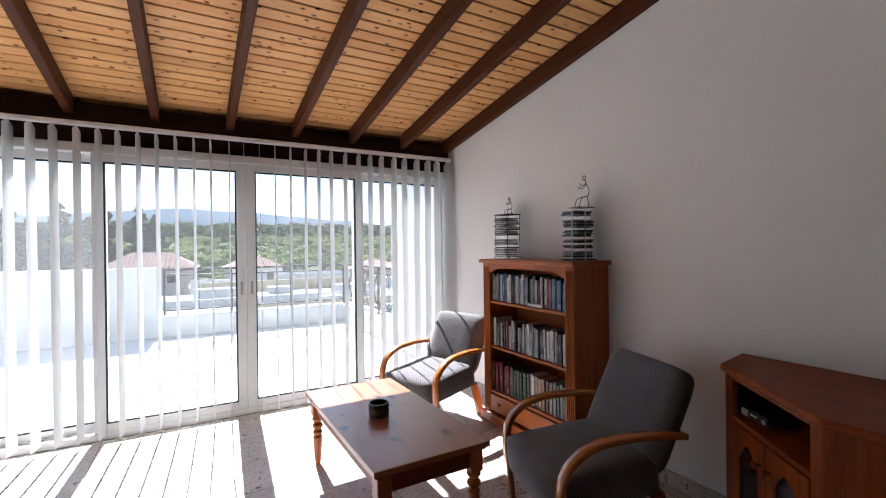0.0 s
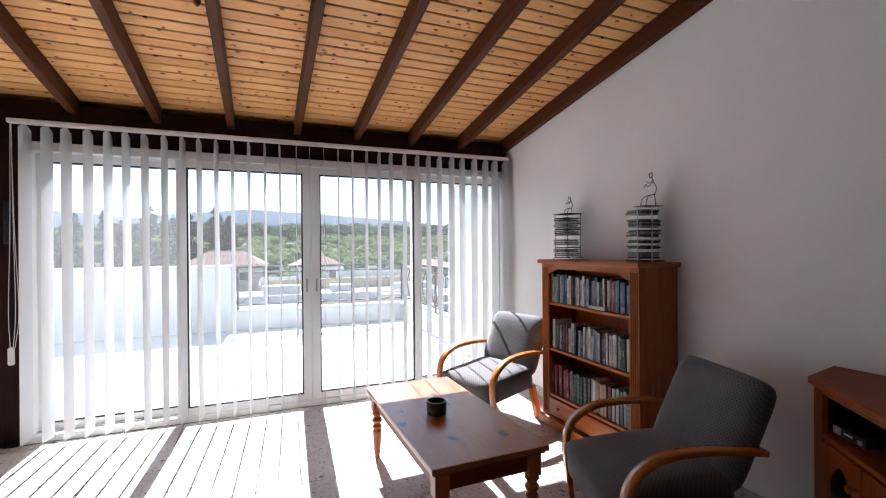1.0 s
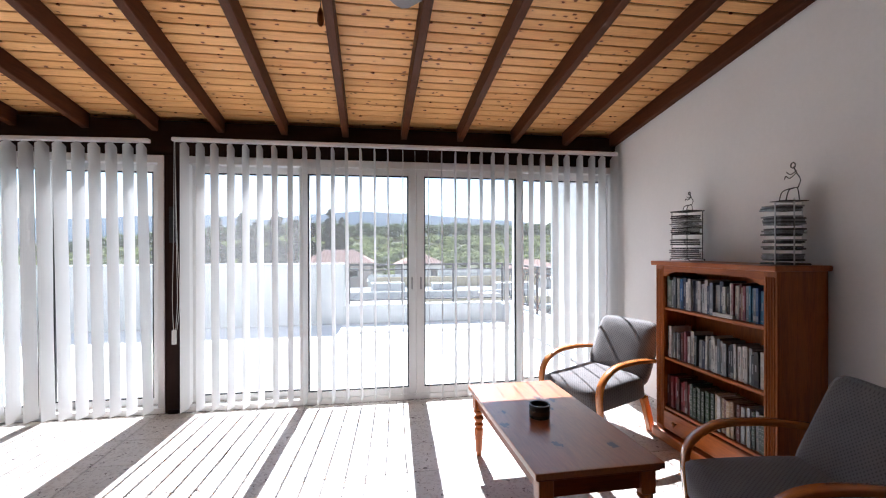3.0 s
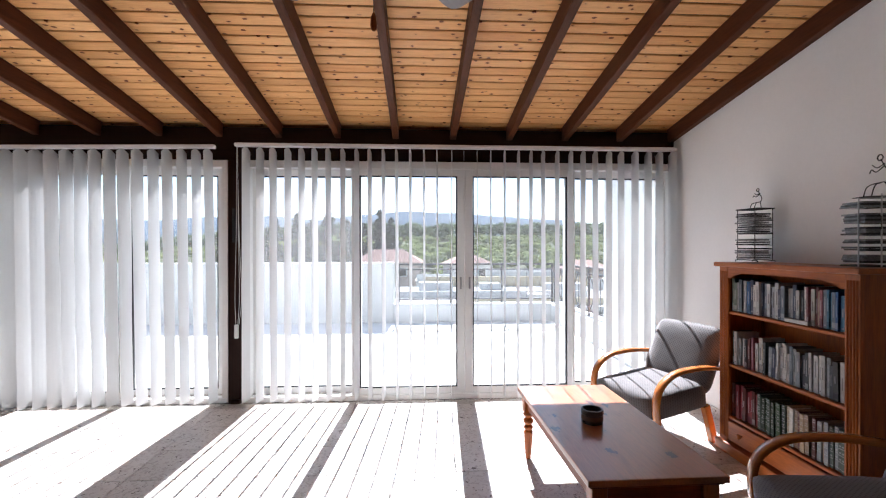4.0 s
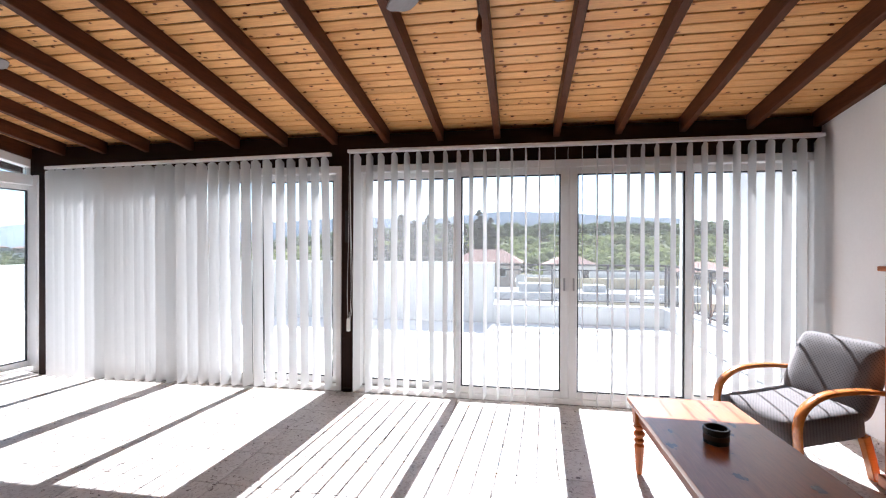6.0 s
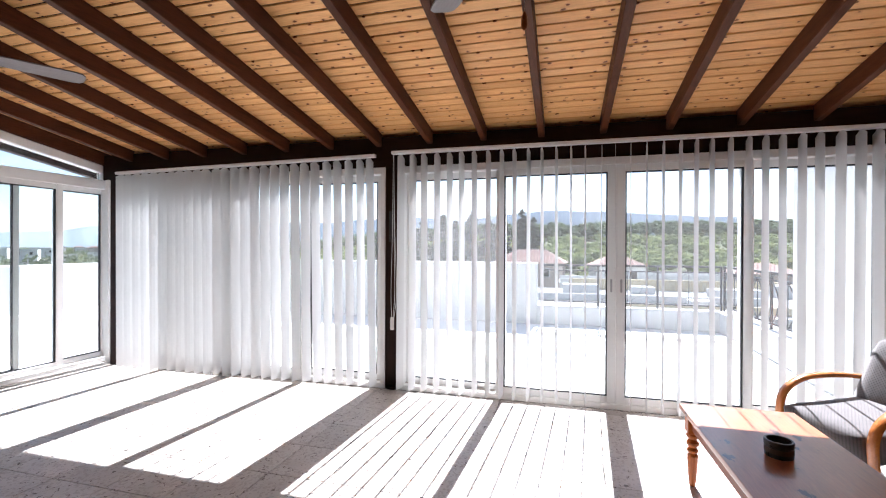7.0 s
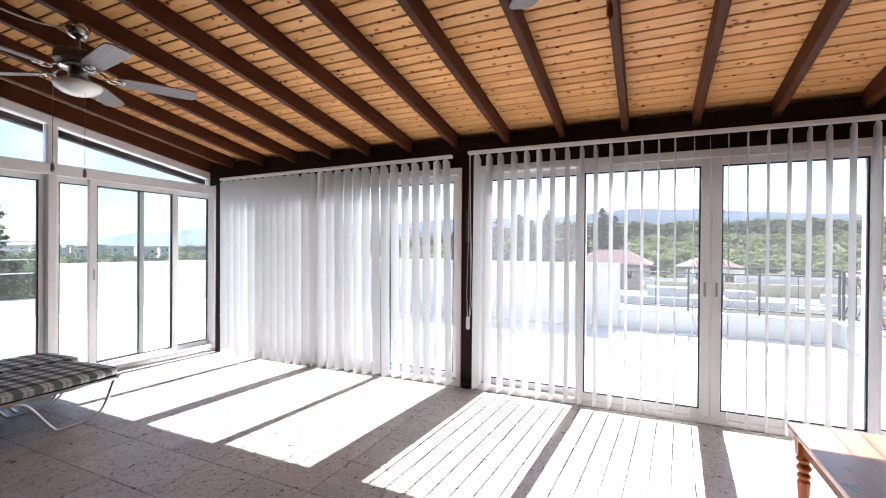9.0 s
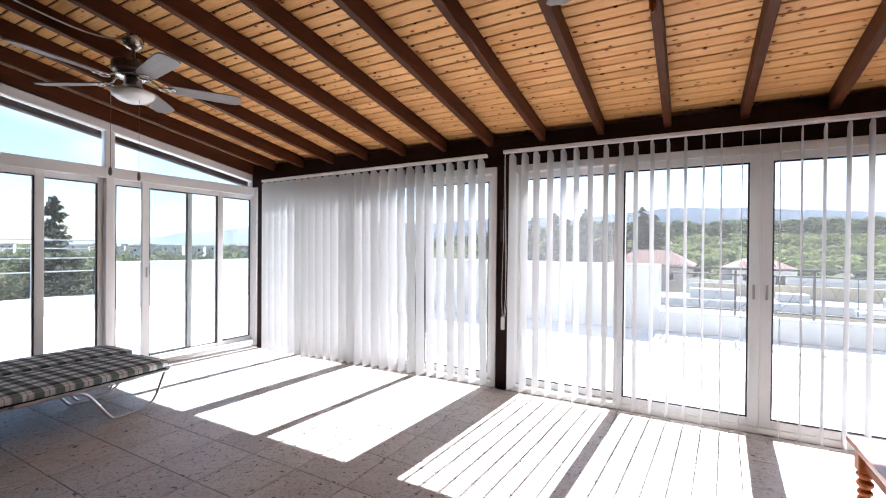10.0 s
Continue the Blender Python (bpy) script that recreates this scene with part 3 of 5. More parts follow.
# ---- vertical blinds ----
def blind(x0, x1, z, n, first, label, turns, sag=0.0):
    b = root("vertical_blind", pose(x1, 0, 0, 0, sag, 0) @ pose(-x1, 0, 0), label, "blind", "vertical blinds")
    yb = 3.975
    part("rail", box(x0, x1, yb - 0.025, yb + 0.025, z - 0.014, z + 0.018, 0.005), M["rail"], b)
    for i in range(int((x1 - x0) / 1.2) + 1):
        xx = x0 + 0.15 + i * (x1 - x0 - 0.3) / max(1, int((x1 - x0) / 1.2))
        part("bracket", box(xx - 0.012, xx + 0.012, yb + 0.02, Y0, z + 0.004, z + 0.026, 0.002), M["rail"], b)
    step = 0.1186
    top, bot, half = z - 0.016, 0.035, 0.0635
    me = None
    r = random.Random(n)
    chain = bmesh.new()
    last = None
    for i in range(n):
        x = first + i * step
        a = turns(x) + r.uniform(-0.6, 0.6)
        if me is None:
            own = bmesh.new()
            rows = []
            for zz in (bot, bot + 0.04, 0.8, 1.5, top - 0.03, top):
                w = half if zz < top else half * 0.3
                rows.append([own.verts.new((-w + 2 * w * j / 4, 0.0022 * (1 - (j / 2 - 1) ** 2) * (zz < top), zz)) for j in range(5)])
            for p, q in zip(rows, rows[1:]):
                for j in range(4):
                    own.faces.new((p[j], p[j + 1], q[j + 1], q[j]))
            bmesh.ops.solidify(own, geom=own.faces[:], thickness=0.0012)
            ob = part("slat", own, M["slat"], b)
            me = ob.data
        else:
            ob = new("slat", me)
            ob.parent = b
        ob.matrix_basis = pose(x, yb, 0, r.uniform(-0.25, 0.25), r.uniform(-0.25, 0.25), 90 + a)
        here = Vector((x - math.sin(radians(a)) * -half * 0.9, yb - half * 0.9, bot + 0.012))
        if last is not None:
            mid = (last + here) / 2 - Vector((0, 0, 0.022))
            tube(arc([last, mid, here], 3), 0.0016, 4, chain)
        last = here
    part("bottom_chain", chain, M["plastic_white"], b)
    return b


blind(-1.575, 2.335, 2.248, 33, -1.489, "white fabric vertical blind, slats turned edge-on", lambda x: -float(np.interp(x, (-1.4, -0.9, -0.5, -0.2, 0.3, 0.65, 1.0, 2.3), (11.6, 11.4, 10.8, 9.8, 8.0, 3.4, -0.6, -1.8))))
blind(-4.905, -1.715, 2.23, 27, -4.845, "white fabric vertical blind covering the corner bay", lambda x: -10.0, -0.75)
cord = root("blind_cord", None, "white pull cords with a plastic weight beside the post", "cord")
cb = bmesh.new()
for dx, dy in ((-0.004, 0.0), (0.012, 0.006), (0.022, -0.004)):
    cb = tube(arc([(-1.565 + dx * 0.2, 3.985 + dy, 2.24), (-1.568 + dx, 3.985 + dy, 1.5), (-1.575 + dx * 2.2, 3.985 + dy, 0.95), (-1.572 + dx, 3.985, 0.7)]), 0.0022, 5)
    part("cord", cb, M["plastic_white"], cord)
part("weight", box(-1.588, -1.555, 3.972, 3.998, 0.58, 0.7, 0.006), M["plastic_white"], cord)

# ---- terrace ----
deck = tagged(part("terrace", box(-10.9, -7.6, 8.74, 12.7, -0.4, -0.03, 0, box(-10.9, 2.8, -6.0, 8.74, -0.4, -0.03)), M["terrace_floor"]), "bright pale roof terrace floor in full sun", "terrace", kind="structure")
tagged(part("terrace_wall", box(-7.6, -0.47, 8.35, 8.75, -0.03, 1.085, 0.015), M["terrace_white"]), "high white rendered terrace wall", "wall", kind="structure")
tagged(part("terrace_wall", box(-10.95, -10.6, 4.7, 12.5, -0.03, 0.96, 0.015), M["terrace_white"]), "high white rendered terrace side wall", "wall", kind="structure")
tagged(part("parapet", box(-0.47, 2.8, 8.35, 8.65, -0.03, 0.31, 0.015), M["terrace_white"]), "low white parapet below the railing", "parapet", kind="structure")
tagged(part("wing_wall", box(2.46, 2.72, 4.37, 5.86, -0.03, 2.55, 0.015), M["terrace_white"]), "tall white rendered wing wall beside the terrace", "wall", kind="structure")
tagged(part("parapet", box(2.5, 2.8, 5.86, 8.35, -0.03, 0.31, 0.015), M["terrace_white"]), "low white side parapet", "parapet", kind="structure")
tagged(part("parapet", box(-10.9, -10.6, -6.0, 4.7, -0.03, 0.3, 0.015), M["terrace_white"]), "low white parapet on the far side of the terrace", "parapet", kind="structure")


def railing(length, m, posts, label, crosses=0.009):
    """Iron railing along local x, base at z 0."""
    r = root("railing", m, label, "railing", "terrace railings")
    step = length / posts
    for i in range(posts + 1):
        part("baluster_post", box(i * step - 0.016, i * step + 0.016, -0.016, 0.016, 0.0, 0.76, 0.003), M["iron"], r)
    for z, h in ((0.75, 0.018), (0.655, 0.012), (0.09, 0.012)):
        part("rail", box(0, length, -0.02, 0.02, z - h, z + h, 0.003), M["iron"], r)
    if crosses:
        for i in range(posts):
            for k in range(2):
                a, c = i * step + k * step / 2, i * step + (k + 1) * step / 2
                mid = (a + c) / 2
                part("cross_bar", tube(arc([(a + 0.02, 0, 0.1), (mid - 0.06, 0, 0.25), (mid + 0.06, 0, 0.5), (c - 0.02, 0, 0.645)], 5), crosses, 5), M["iron"], r)
                part("cross_bar", tube(arc([(c - 0.02, 0, 0.1), (mid + 0.06, 0, 0.25), (mid - 0.06, 0, 0.5), (a + 0.02, 0, 0.645)], 5), crosses, 5), M["iron"], r)
                if k == 0:
                    part("upright", tube([(c, 0, 0.1), (c, 0, 0.65)], 0.007, 5), M["iron"], r)
    else:
        for z in (0.25, 0.42, 0.55, 0.68):
            part("rail", tube([(0, 0, z), (length, 0, z)], 0.013, 6), M["tube"], r)
    return r


railing(2.95, pose(-0.38, 8.5, 0.3), 3, "dark iron railing with fine crossed bars on the low parapet", 0.003)
railing(2.6, pose(2.62, 8.5, 0.3, 0, 0, -90), 3, "dark iron railing with crossed bars on the side parapet")
lr = root("railing", pose(-10.75, 4.55, 0.3, 0, 0, -90), "dark iron posts with pale level bars on the far parapet", "railing", "terrace railings")
for i in range(7):
    part("baluster_post", tube(arc([(i * 1.5, 0, 0.0), (i * 1.5 + 0.05, 0, 0.35), (i * 1.5 - 0.02, 0, 0.7), (i * 1.5, 0, 1.12)]), 0.022, 6), M["iron"], lr)
for z in (0.5, 0.76, 0.95, 1.11):
    part("rail", tube([(0, 0, z), (9.0, 0, z)], 0.013, 6), M["tube"], lr)


# ---- landscape ----
def land(x, y):
    """Ground height: the town's level round the house, a wooded hill beyond, low land to the west."""
    d = math.hypot(x, y)
    az = math.atan2(x, y)
    hill = 15.5 * max(0.0, min(1.0, (d - 70) / 190)) ** 0.8
    west = max(0.0, min(1.0, (az + 0.75) / 0.55))
    back = 1.0 if abs(az) < 1.4 else max(0.0, 1 - (abs(az) - 1.4) / 0.5)
    z = -7.0 + hill * west * back
    z += 1.2 * noise.noise((x / 60, y / 60, 0)) * min(1, d / 80)
    if d > 330:
        z -= min(8.0, (d - 330) * 0.02) * west * back
    return z


verts, faces = [], []
radii = [0, 15, 30, 45, 60, 75, 90, 105, 120, 140, 160, 180, 200, 220, 245, 270, 300, 340, 400, 500, 700, 1000, 1600, 2600, 4200]
SEG = 96
for r in radii:
    for i in range(SEG):
        a = 2 * math.pi * i / SEG
        x, y = r * math.sin(a), r * math.cos(a)
        verts.append((x, y, land(x, y)))
for j in range(len(radii) - 1):
    for i in range(SEG):
        faces.append((j * SEG + i, j * SEG + (i + 1) % SEG, (j + 1) * SEG + (i + 1) % SEG, (j + 1) * SEG + i))
me = bpy.data.meshes.new("ground")
me.from_pydata(verts, [], faces)
me.materials.append(M["ground"])
tagged(new("ground", me), "dry green and tan countryside round the town", "ground", kind="structure")


def ridge(name, dist, a0, a1, heights, mat, label):
    """A far mountain ridge: its skyline heights (degrees up) from azimuth a0 to a1."""
    v, f = [], []
    n = 90
    for i in range(n + 1):
        t = i / n
        a = radians(a0 + (a1 - a0) * t)
        q = t * (len(heights) - 1)
        k = min(int(q), len(heights) - 2)
        w = q - k
        w = w * w * (3 - 2 * w)
        h = heights[k] * (1 - w) + heights[k + 1] * w + 0.12 * noise.noise((t * 22, 3.1, dist))
        top = dist * math.tan(radians(max(h, 0.02)))
        for g in range(5):
            dd = dist - 500 + 125 * g
            v.append((dd * math.sin(a), dd * math.cos(a), -40 + (top + 40) * (g / 4) ** 0.7 * (1 + 0.05 * noise.noise((i * 0.5, g * 1.3, 1)) * (g < 4))))
    for i in range(n):
        for g in range(4):
            b = i * 5 + g
            f.append((b, b + 5, b + 6, b + 1))
    m = bpy.data.meshes.new(name)
    m.from_pydata(v, [], f)
    m.materials.append(mat)
    for p in m.polygons:
        p.use_smooth = True
    return tagged(new(name, m), label, "mountain", kind="structure")


# ridges carry their haze in the colour, the farther one paler
ridge("mountain", 3400, -48, 40, (2.5, 2.9, 2.9, 3.1, 3.6, 3.9, 3.5, 4.3, 4.7, 4.5, 4.0, 3.6, 3.0, 2.5, 2.1, 1.8), M["mountain"], "long mountain ridge tinted blue with distance haze")
ridge("far_mountain", 4100, -75, -30, (0.1, 0.2, 0.6, 1.4, 2.1, 2.0, 1.7, 1.5, 1.3), M["mountain_far"], "far headland across the bay, tinted pale with haze")


def leaf_cloud(n, rx, rz, size, rs, lumps=7):
    """Small leaf cards in lumps over a crown: arrays of corners."""
    c = rs.normal(size=(lumps, 3))
    c /= np.linalg.norm(c, axis=1)[:, None]
    c *= rs.uniform(0.25, 0.62, (lumps, 1))
    k = rs.integers(0, lumps, n)
    d = rs.normal(size=(n, 3))
    d /= np.linalg.norm(d, axis=1)[:, None]
    p = c[k] + d * rs.uniform(0.3, 0.46, (n, 1))
    p *= (rx, rx, rz)
    u = rs.normal(size=(n, 3))
    u /= np.linalg.norm(u, axis=1)[:, None]
    w = np.cross(u, d)
    w /= np.linalg.norm(w, axis=1)[:, None] + 1e-6
    s = size * rs.uniform(0.6, 1.3, (n, 1))
    return np.stack([p - u * s - w * s * 0.6, p + u * s - w * s * 0.6, p + u * s * 0.8 + w * s * 0.7, p - u * s * 0.8 + w * s * 0.7], 1)


def cards(name, quads, mat):
    q = np.concatenate(quads).reshape(-1, 3)
    me = bpy.data.meshes.new(name)
    me.from_pydata([tuple(v) for v in q.tolist()], [], [(4 * i, 4 * i + 1, 4 * i + 2, 4 * i + 3) for i in range(len(q) // 4)])
    me.materials.append(mat)
    return me


ico = bmesh.new()
bmesh.ops.create_icosphere(ico, subdivisions=2, radius=1.0)
ICO_V = np.array([v.co[:] for v in ico.verts])
ICO_F = np.array([[v.index for v in f.verts] for f in ico.faces])
ico.free()


def clumps(n, rx, rz, rs):
    """Leaf clumps of a crown seen from far: small ragged lumps over an uneven dome. Corners of triangles."""
    out = []
    for k in range(n):
        d = rs.normal(size=3)
        d /= np.linalg.norm(d)
        d[2] = abs(d[2]) * 0.9 - 0.25
        c = d * rs.uniform(0.35, 0.72) * (rx, rx, rz)
        r = rx * rs.uniform(0.26, 0.46)
        v = ICO_V * (r * rs.uniform(0.72, 1.28, (len(ICO_V), 1))) * (1, 1, 0.85)
        out.append((v + c)[ICO_F])
    return np.concatenate(out)


def lumps_mesh(name, tris, cards_, mat):
    t, q = np.concatenate(tris).reshape(-1, 3), np.concatenate(cards_).reshape(-1, 3)
    v = np.concatenate([t, q])
    k = len(t)
    me = bpy.data.meshes.new(name)
    me.from_pydata(v.tolist(), [], [(i, i + 1, i + 2) for i in range(0, k, 3)] + [(i, i + 1, i + 2, i + 3) for i in range(k, len(v), 4)])
    me.materials.append(mat)
    return me


rs = np.random.default_rng(5)
low, tall, low_c, tall_c = [], [], [], []
for i in range(2300):
    a = rs.uniform(-0.7, 0.75)
    d = 75 + 225 * rs.random() ** 0.8
    x, y = d * math.sin(a), d * math.cos(a)
    g = land(x, y)
    at = np.array((x, y, g))
    if d < 200 or rs.random() < 0.2:
        r = rs.uniform(1.2, 2.3)
        low.append(clumps(5, r * 1.2, r, rs) + at + (0, 0, r * 0.75))
        low_c.append(leaf_cloud(46, r * 1.25, r * 1.05, 0.16, rs) + at + (0, 0, r * 0.8))
    else:
        r = rs.uniform(2.3, 4.2)
        tall.append(clumps(8, r, r * 1.2, rs) + at + (0, 0, r * 1.1))
        tall_c.append(leaf_cloud(50, r * 1.05, r * 1.25, 0.2, rs) + at + (0, 0, r * 1.15))
for i in range(170):
    a = rs.uniform(-0.35, 0.7)
    d = rs.uniform(262, 300)
    x, y = d * math.sin(a), d * math.cos(a)
    r = rs.uniform(2.2, 4.6)
    at = np.array((x, y, land(x, y) + r * 1.1))
    tall.append(clumps(8, r, r * 1.35, rs) + at)
    tall_c.append(leaf_cloud(60, r * 1.05, r * 1.4, 0.22, rs) + at)
tagged(new("olive_grove", lumps_mesh("olive_grove", low, low_c, M["olive"])), "round grey-green olive trees covering the slope", "trees", kind="stuff")
tagged(new("wood", lumps_mesh("wood", tall, tall_c, M["pine_leaf"])), "darker trees along the top of the hill", "trees", kind="stuff")


def conifer(x, y, top, radius, seed, label, sparse=1.0, whorls=15, leaf=0.085):
    """A tall conifer: tapered trunk, drooping limbs in whorls, needle cards along them."""
    g = land(x, y)
    h = top - g
    t = root("conifer", pose(x, y, g), label, "tree", "conifers")
    part("trunk", lathe([(0.22, -0.3), (0.17, h * 0.3), (0.1, h * 0.7), (0.02, h)], 8), M["bark"], t)
    r = np.random.default_rng(seed)
    q = []
    limbs = bmesh.new()
    for k in range(int(whorls * 7 * sparse)):
        for f in (0.1 + 0.88 * r.random() ** 0.85,):
            rad = radius * (1 - f) ** 0.8 + 0.05
            a = r.uniform(0, 2 * math.pi)
            rr = rad * r.uniform(0.5, 1.15)
            tip = np.array((rr * math.cos(a), rr * math.sin(a), h * f + r.uniform(-0.22, 0.12) * rr))
            base = np.array((0, 0, h * f + 0.05))
            tube([tuple(base), tuple(tip)], 0.025, 4, limbs)
            n = 70
            s = r.uniform(0.15, 1.05, (n, 1))
            p = base + (tip - base) * s + r.normal(size=(n, 3)) * np.array((0.16, 0.16, 0.13)) * (0.14 + rr * 0.45)
            u = r.normal(size=(n, 3))
            w = r.normal(size=(n, 3))
            sz = leaf * r.uniform(0.5, 1.2, (n, 1))
            u *= sz / np.linalg.norm(u, axis=1)[:, None]
            w *= 0.6 * sz / np.linalg.norm(w, axis=1)[:, None]
            q.append(np.stack([p - u - w, p + u - w, p + u + w, p - u + w], 1))
    tagged(part("limbs", limbs, M["bark"], t), kind="stuff")
    c = new("crown", cards("crown", q, M["scrub"]))
    c.parent = t
    return t


conifer(-32.6, 11.6, 4.2, 3.1, 3, "tall dark spruce-like conifer beyond the terrace", 1.3, 17)
rr = random.Random(8)
for i, (x, top) in enumerate(((-20.5, 4.2), (-18.2, 3.4), (-15.6, 4.3), (-13.6, 4.9), (-11.7, 4.0), (-9.9, 5.1), (-8.3, 4.2), (-6.6, 4.5), (-4.4, 5.4), (-3.1, 4.3))):
    conifer(x * 1.4, 70 + rr.uniform(-2, 2), 2.1 + (top - 1.36) * 1.4, 4.4, 20 + i, "dense dark conifer in a row behind the terrace wall", 1.25, 15, 0.17)
# scrub below the spruce
q = []
for i in range(60):
    a, d = rs.uniform(-1.62, -1.12), rs.uniform(26, 60)
    x, y = d * math.sin(a), d * math.cos(a)
    r = rs.uniform(1.5, 3.0)
    q.append(leaf_cloud(700, r * 1.2, r, 0.085, rs, 14) + np.array((x, y, land(x, y) + r * rs.uniform(0.9, 2.1))))
tagged(new("scrub", cards("scrub", q, M["scrub"])), "dark scrub and treetops below the terrace", "bushes", kind="stuff")


def house(x, y, w, d, eave, turn, wall, label, hip=0.0, windows=3, name="house"):
    """A small house: walls, flat or hipped roof with eaves, windows with frames."""
    g = land(x, y) - 0.4
    h = root(name, pose(x, y, g, 0, 0, turn), label, "house", "houses")
    z = eave - g
    part("wall", box(-w / 2, w / 2, -d / 2, d / 2, 0, z), wall, h)
    if hip:
        bm = bmesh.new()
        e = 0.45
        b = [bm.verts.new(v) for v in ((-w / 2 - e, -d / 2 - e, z - 0.05), (w / 2 + e, -d / 2 - e, z - 0.05), (w / 2 + e, d / 2 + e, z - 0.05), (-w / 2 - e, d / 2 + e, z - 0.05))]
        k = d / 2
        t = [bm.verts.new((-w / 2 + k, 0, z + hip)), bm.verts.new((w / 2 - k, 0, z + hip))]
        bm.faces.new(b)
        bm.faces.new((b[0], b[1], t[1], t[0]))
        bm.faces.new((b[2], b[3], t[0], t[1]))
        bm.faces.new((b[1], b[2], t[1]))
        bm.faces.new((b[3], b[0], t[0]))
        roof = part("roof", bm, M["roof_tile"], h)
        rows = bmesh.new()
        n = int(w / 0.42)
        for i in range(n):
            xx = -w / 2 + (i + 0.5) * w / n
            top = min(1.0, max(0.0, (w / 2 - abs(xx)) / k))
            tube([(xx, -d / 2 - e, z + 0.02), (xx, -d / 2 + k * top, z + hip * top + 0.04)], 0.09, 5, rows)
        part("tile_rows", rows, M["roof_tile"], roof)
    else:
        bm = box(-w / 2 - 0.1, w / 2 + 0.1, -d / 2 - 0.1, d / 2 + 0.1, z, z + 0.2, 0.02)
        part("roof", bm, wall, h)
        for a in (-1, 1):
            part("roof_parapet", box(-w / 2, w / 2, a * (d / 2 - 0.1) - 0.1, a * (d / 2 - 0.1) + 0.1, z + 0.2, z + 0.6), wall, h)
    for i in range(windows):
        xx = -w / 2 + (i + 0.5) * w / windows
        f = part("window", box(xx - 0.55, xx + 0.55, -d / 2 - 0.04, -d / 2 + 0.02, z - 1.9, z - 0.7), M["house_white"], h)
        part("pane", box(xx - 0.47, xx + 0.47, -d / 2 - 0.06, -d / 2 - 0.03, z - 1.82, z - 0.78), M["dark_in"], f)
    return h


house(-4.2, 62, 8.8, 4.8, -0.55, -4, M["house"], "house with a red tiled hip roof among trees", 1.7, 2)
house(7.2, 66, 6.4, 5.0, -1.0, 8, M["house_white"], "small whitewashed house with a pale hipped roof", 1.5, 2)
house(3.2, 54, 7.0, 6.0, -2.6, 0, M["house_white"], "low white flat-roofed house with a terrace", 0, 2)
house(13.5, 58, 9.0, 6.0, -2.2, -10, M["house_white"], "long white flat-roofed house", 0, 3)
house(24.0, 64, 8.0, 6.0, -1.6, -20, M["house"], "house with a low tiled roof on the slope", 1.2, 2)
for i in range(95):
    a, d = rs.uniform(-1.45, -0.8), rs.uniform(240, 900)
    x, y = d * math.sin(a), d * math.cos(a)
    house(x, y, rs.uniform(7, 13), rs.uniform(6, 9), land(x, y) + rs.uniform(3.0, 7.6), math.degrees(-a) + rs.uniform(-20, 20), M["house_white"] if i % 4 else M["house"], "distant white village house", 0 if i % 4 else 1.5, 2)
q = []
for i in range(800):
    a, d = rs.uniform(-1.75, -0.6), 70 + 560 * rs.random() ** 1.2
    x, y = d * math.sin(a), d * math.cos(a)
    r = rs.uniform(1.8, 3.6)
    q.append(leaf_cloud(60, r * 1.2, r, 0.38, rs) + np.array((x, y, land(x, y) + r)))
tagged(new("village_trees", cards("village_trees", q, M["village_leaf"])), "grey-green trees between the distant houses", "trees", kind="stuff")

# neighbouring flat-roofed block with a cream parapet
nb = root("neighbour_block", pose(6.5, 31, -8.5), "neighbouring block with a grey flat roof and cream parapet", "building")
part("wall", box(-11, 11, -8, 8, 0, 6.3), M["house_white"], nb)
part("roof", box(-11.1, 11.1, -8.1, 7.6, 6.3, 6.5), M["grey_roof"], nb)
part("parapet", box(-6.0, 11.1, 7.6, 7.9, 6.3, 7.35, 0.03), M["cream"], nb, "cream painted parapet")
part("parapet", box(-11.1, 11.1, -8.1, -7.85, 6.5, 6.75, 0.03), M["house_white"], nb)
part("parapet", box(-11.1, 5.0, -1.2, -0.95, 6.5, 6.95, 0.03), M["house_white"], nb)
part("parapet", box(-4.0, 11.1, -5.2, -4.95, 6.5, 6.9, 0.03), M["cream"], nb)
for x, y, w, h in ((-6.5, 3.0, 2.6, 0.7), (-1.5, 4.6, 1.6, 0.5), (3.2, 2.4, 3.0, 0.62), (7.6, 4.0, 1.8, 0.85), (0.6, -3.2, 1.2, 0.4)):
    part("roof_box", box(x, x + w, y, y + 1.3, 6.5, 6.5 + h, 0.03), M["house_white"], nb)


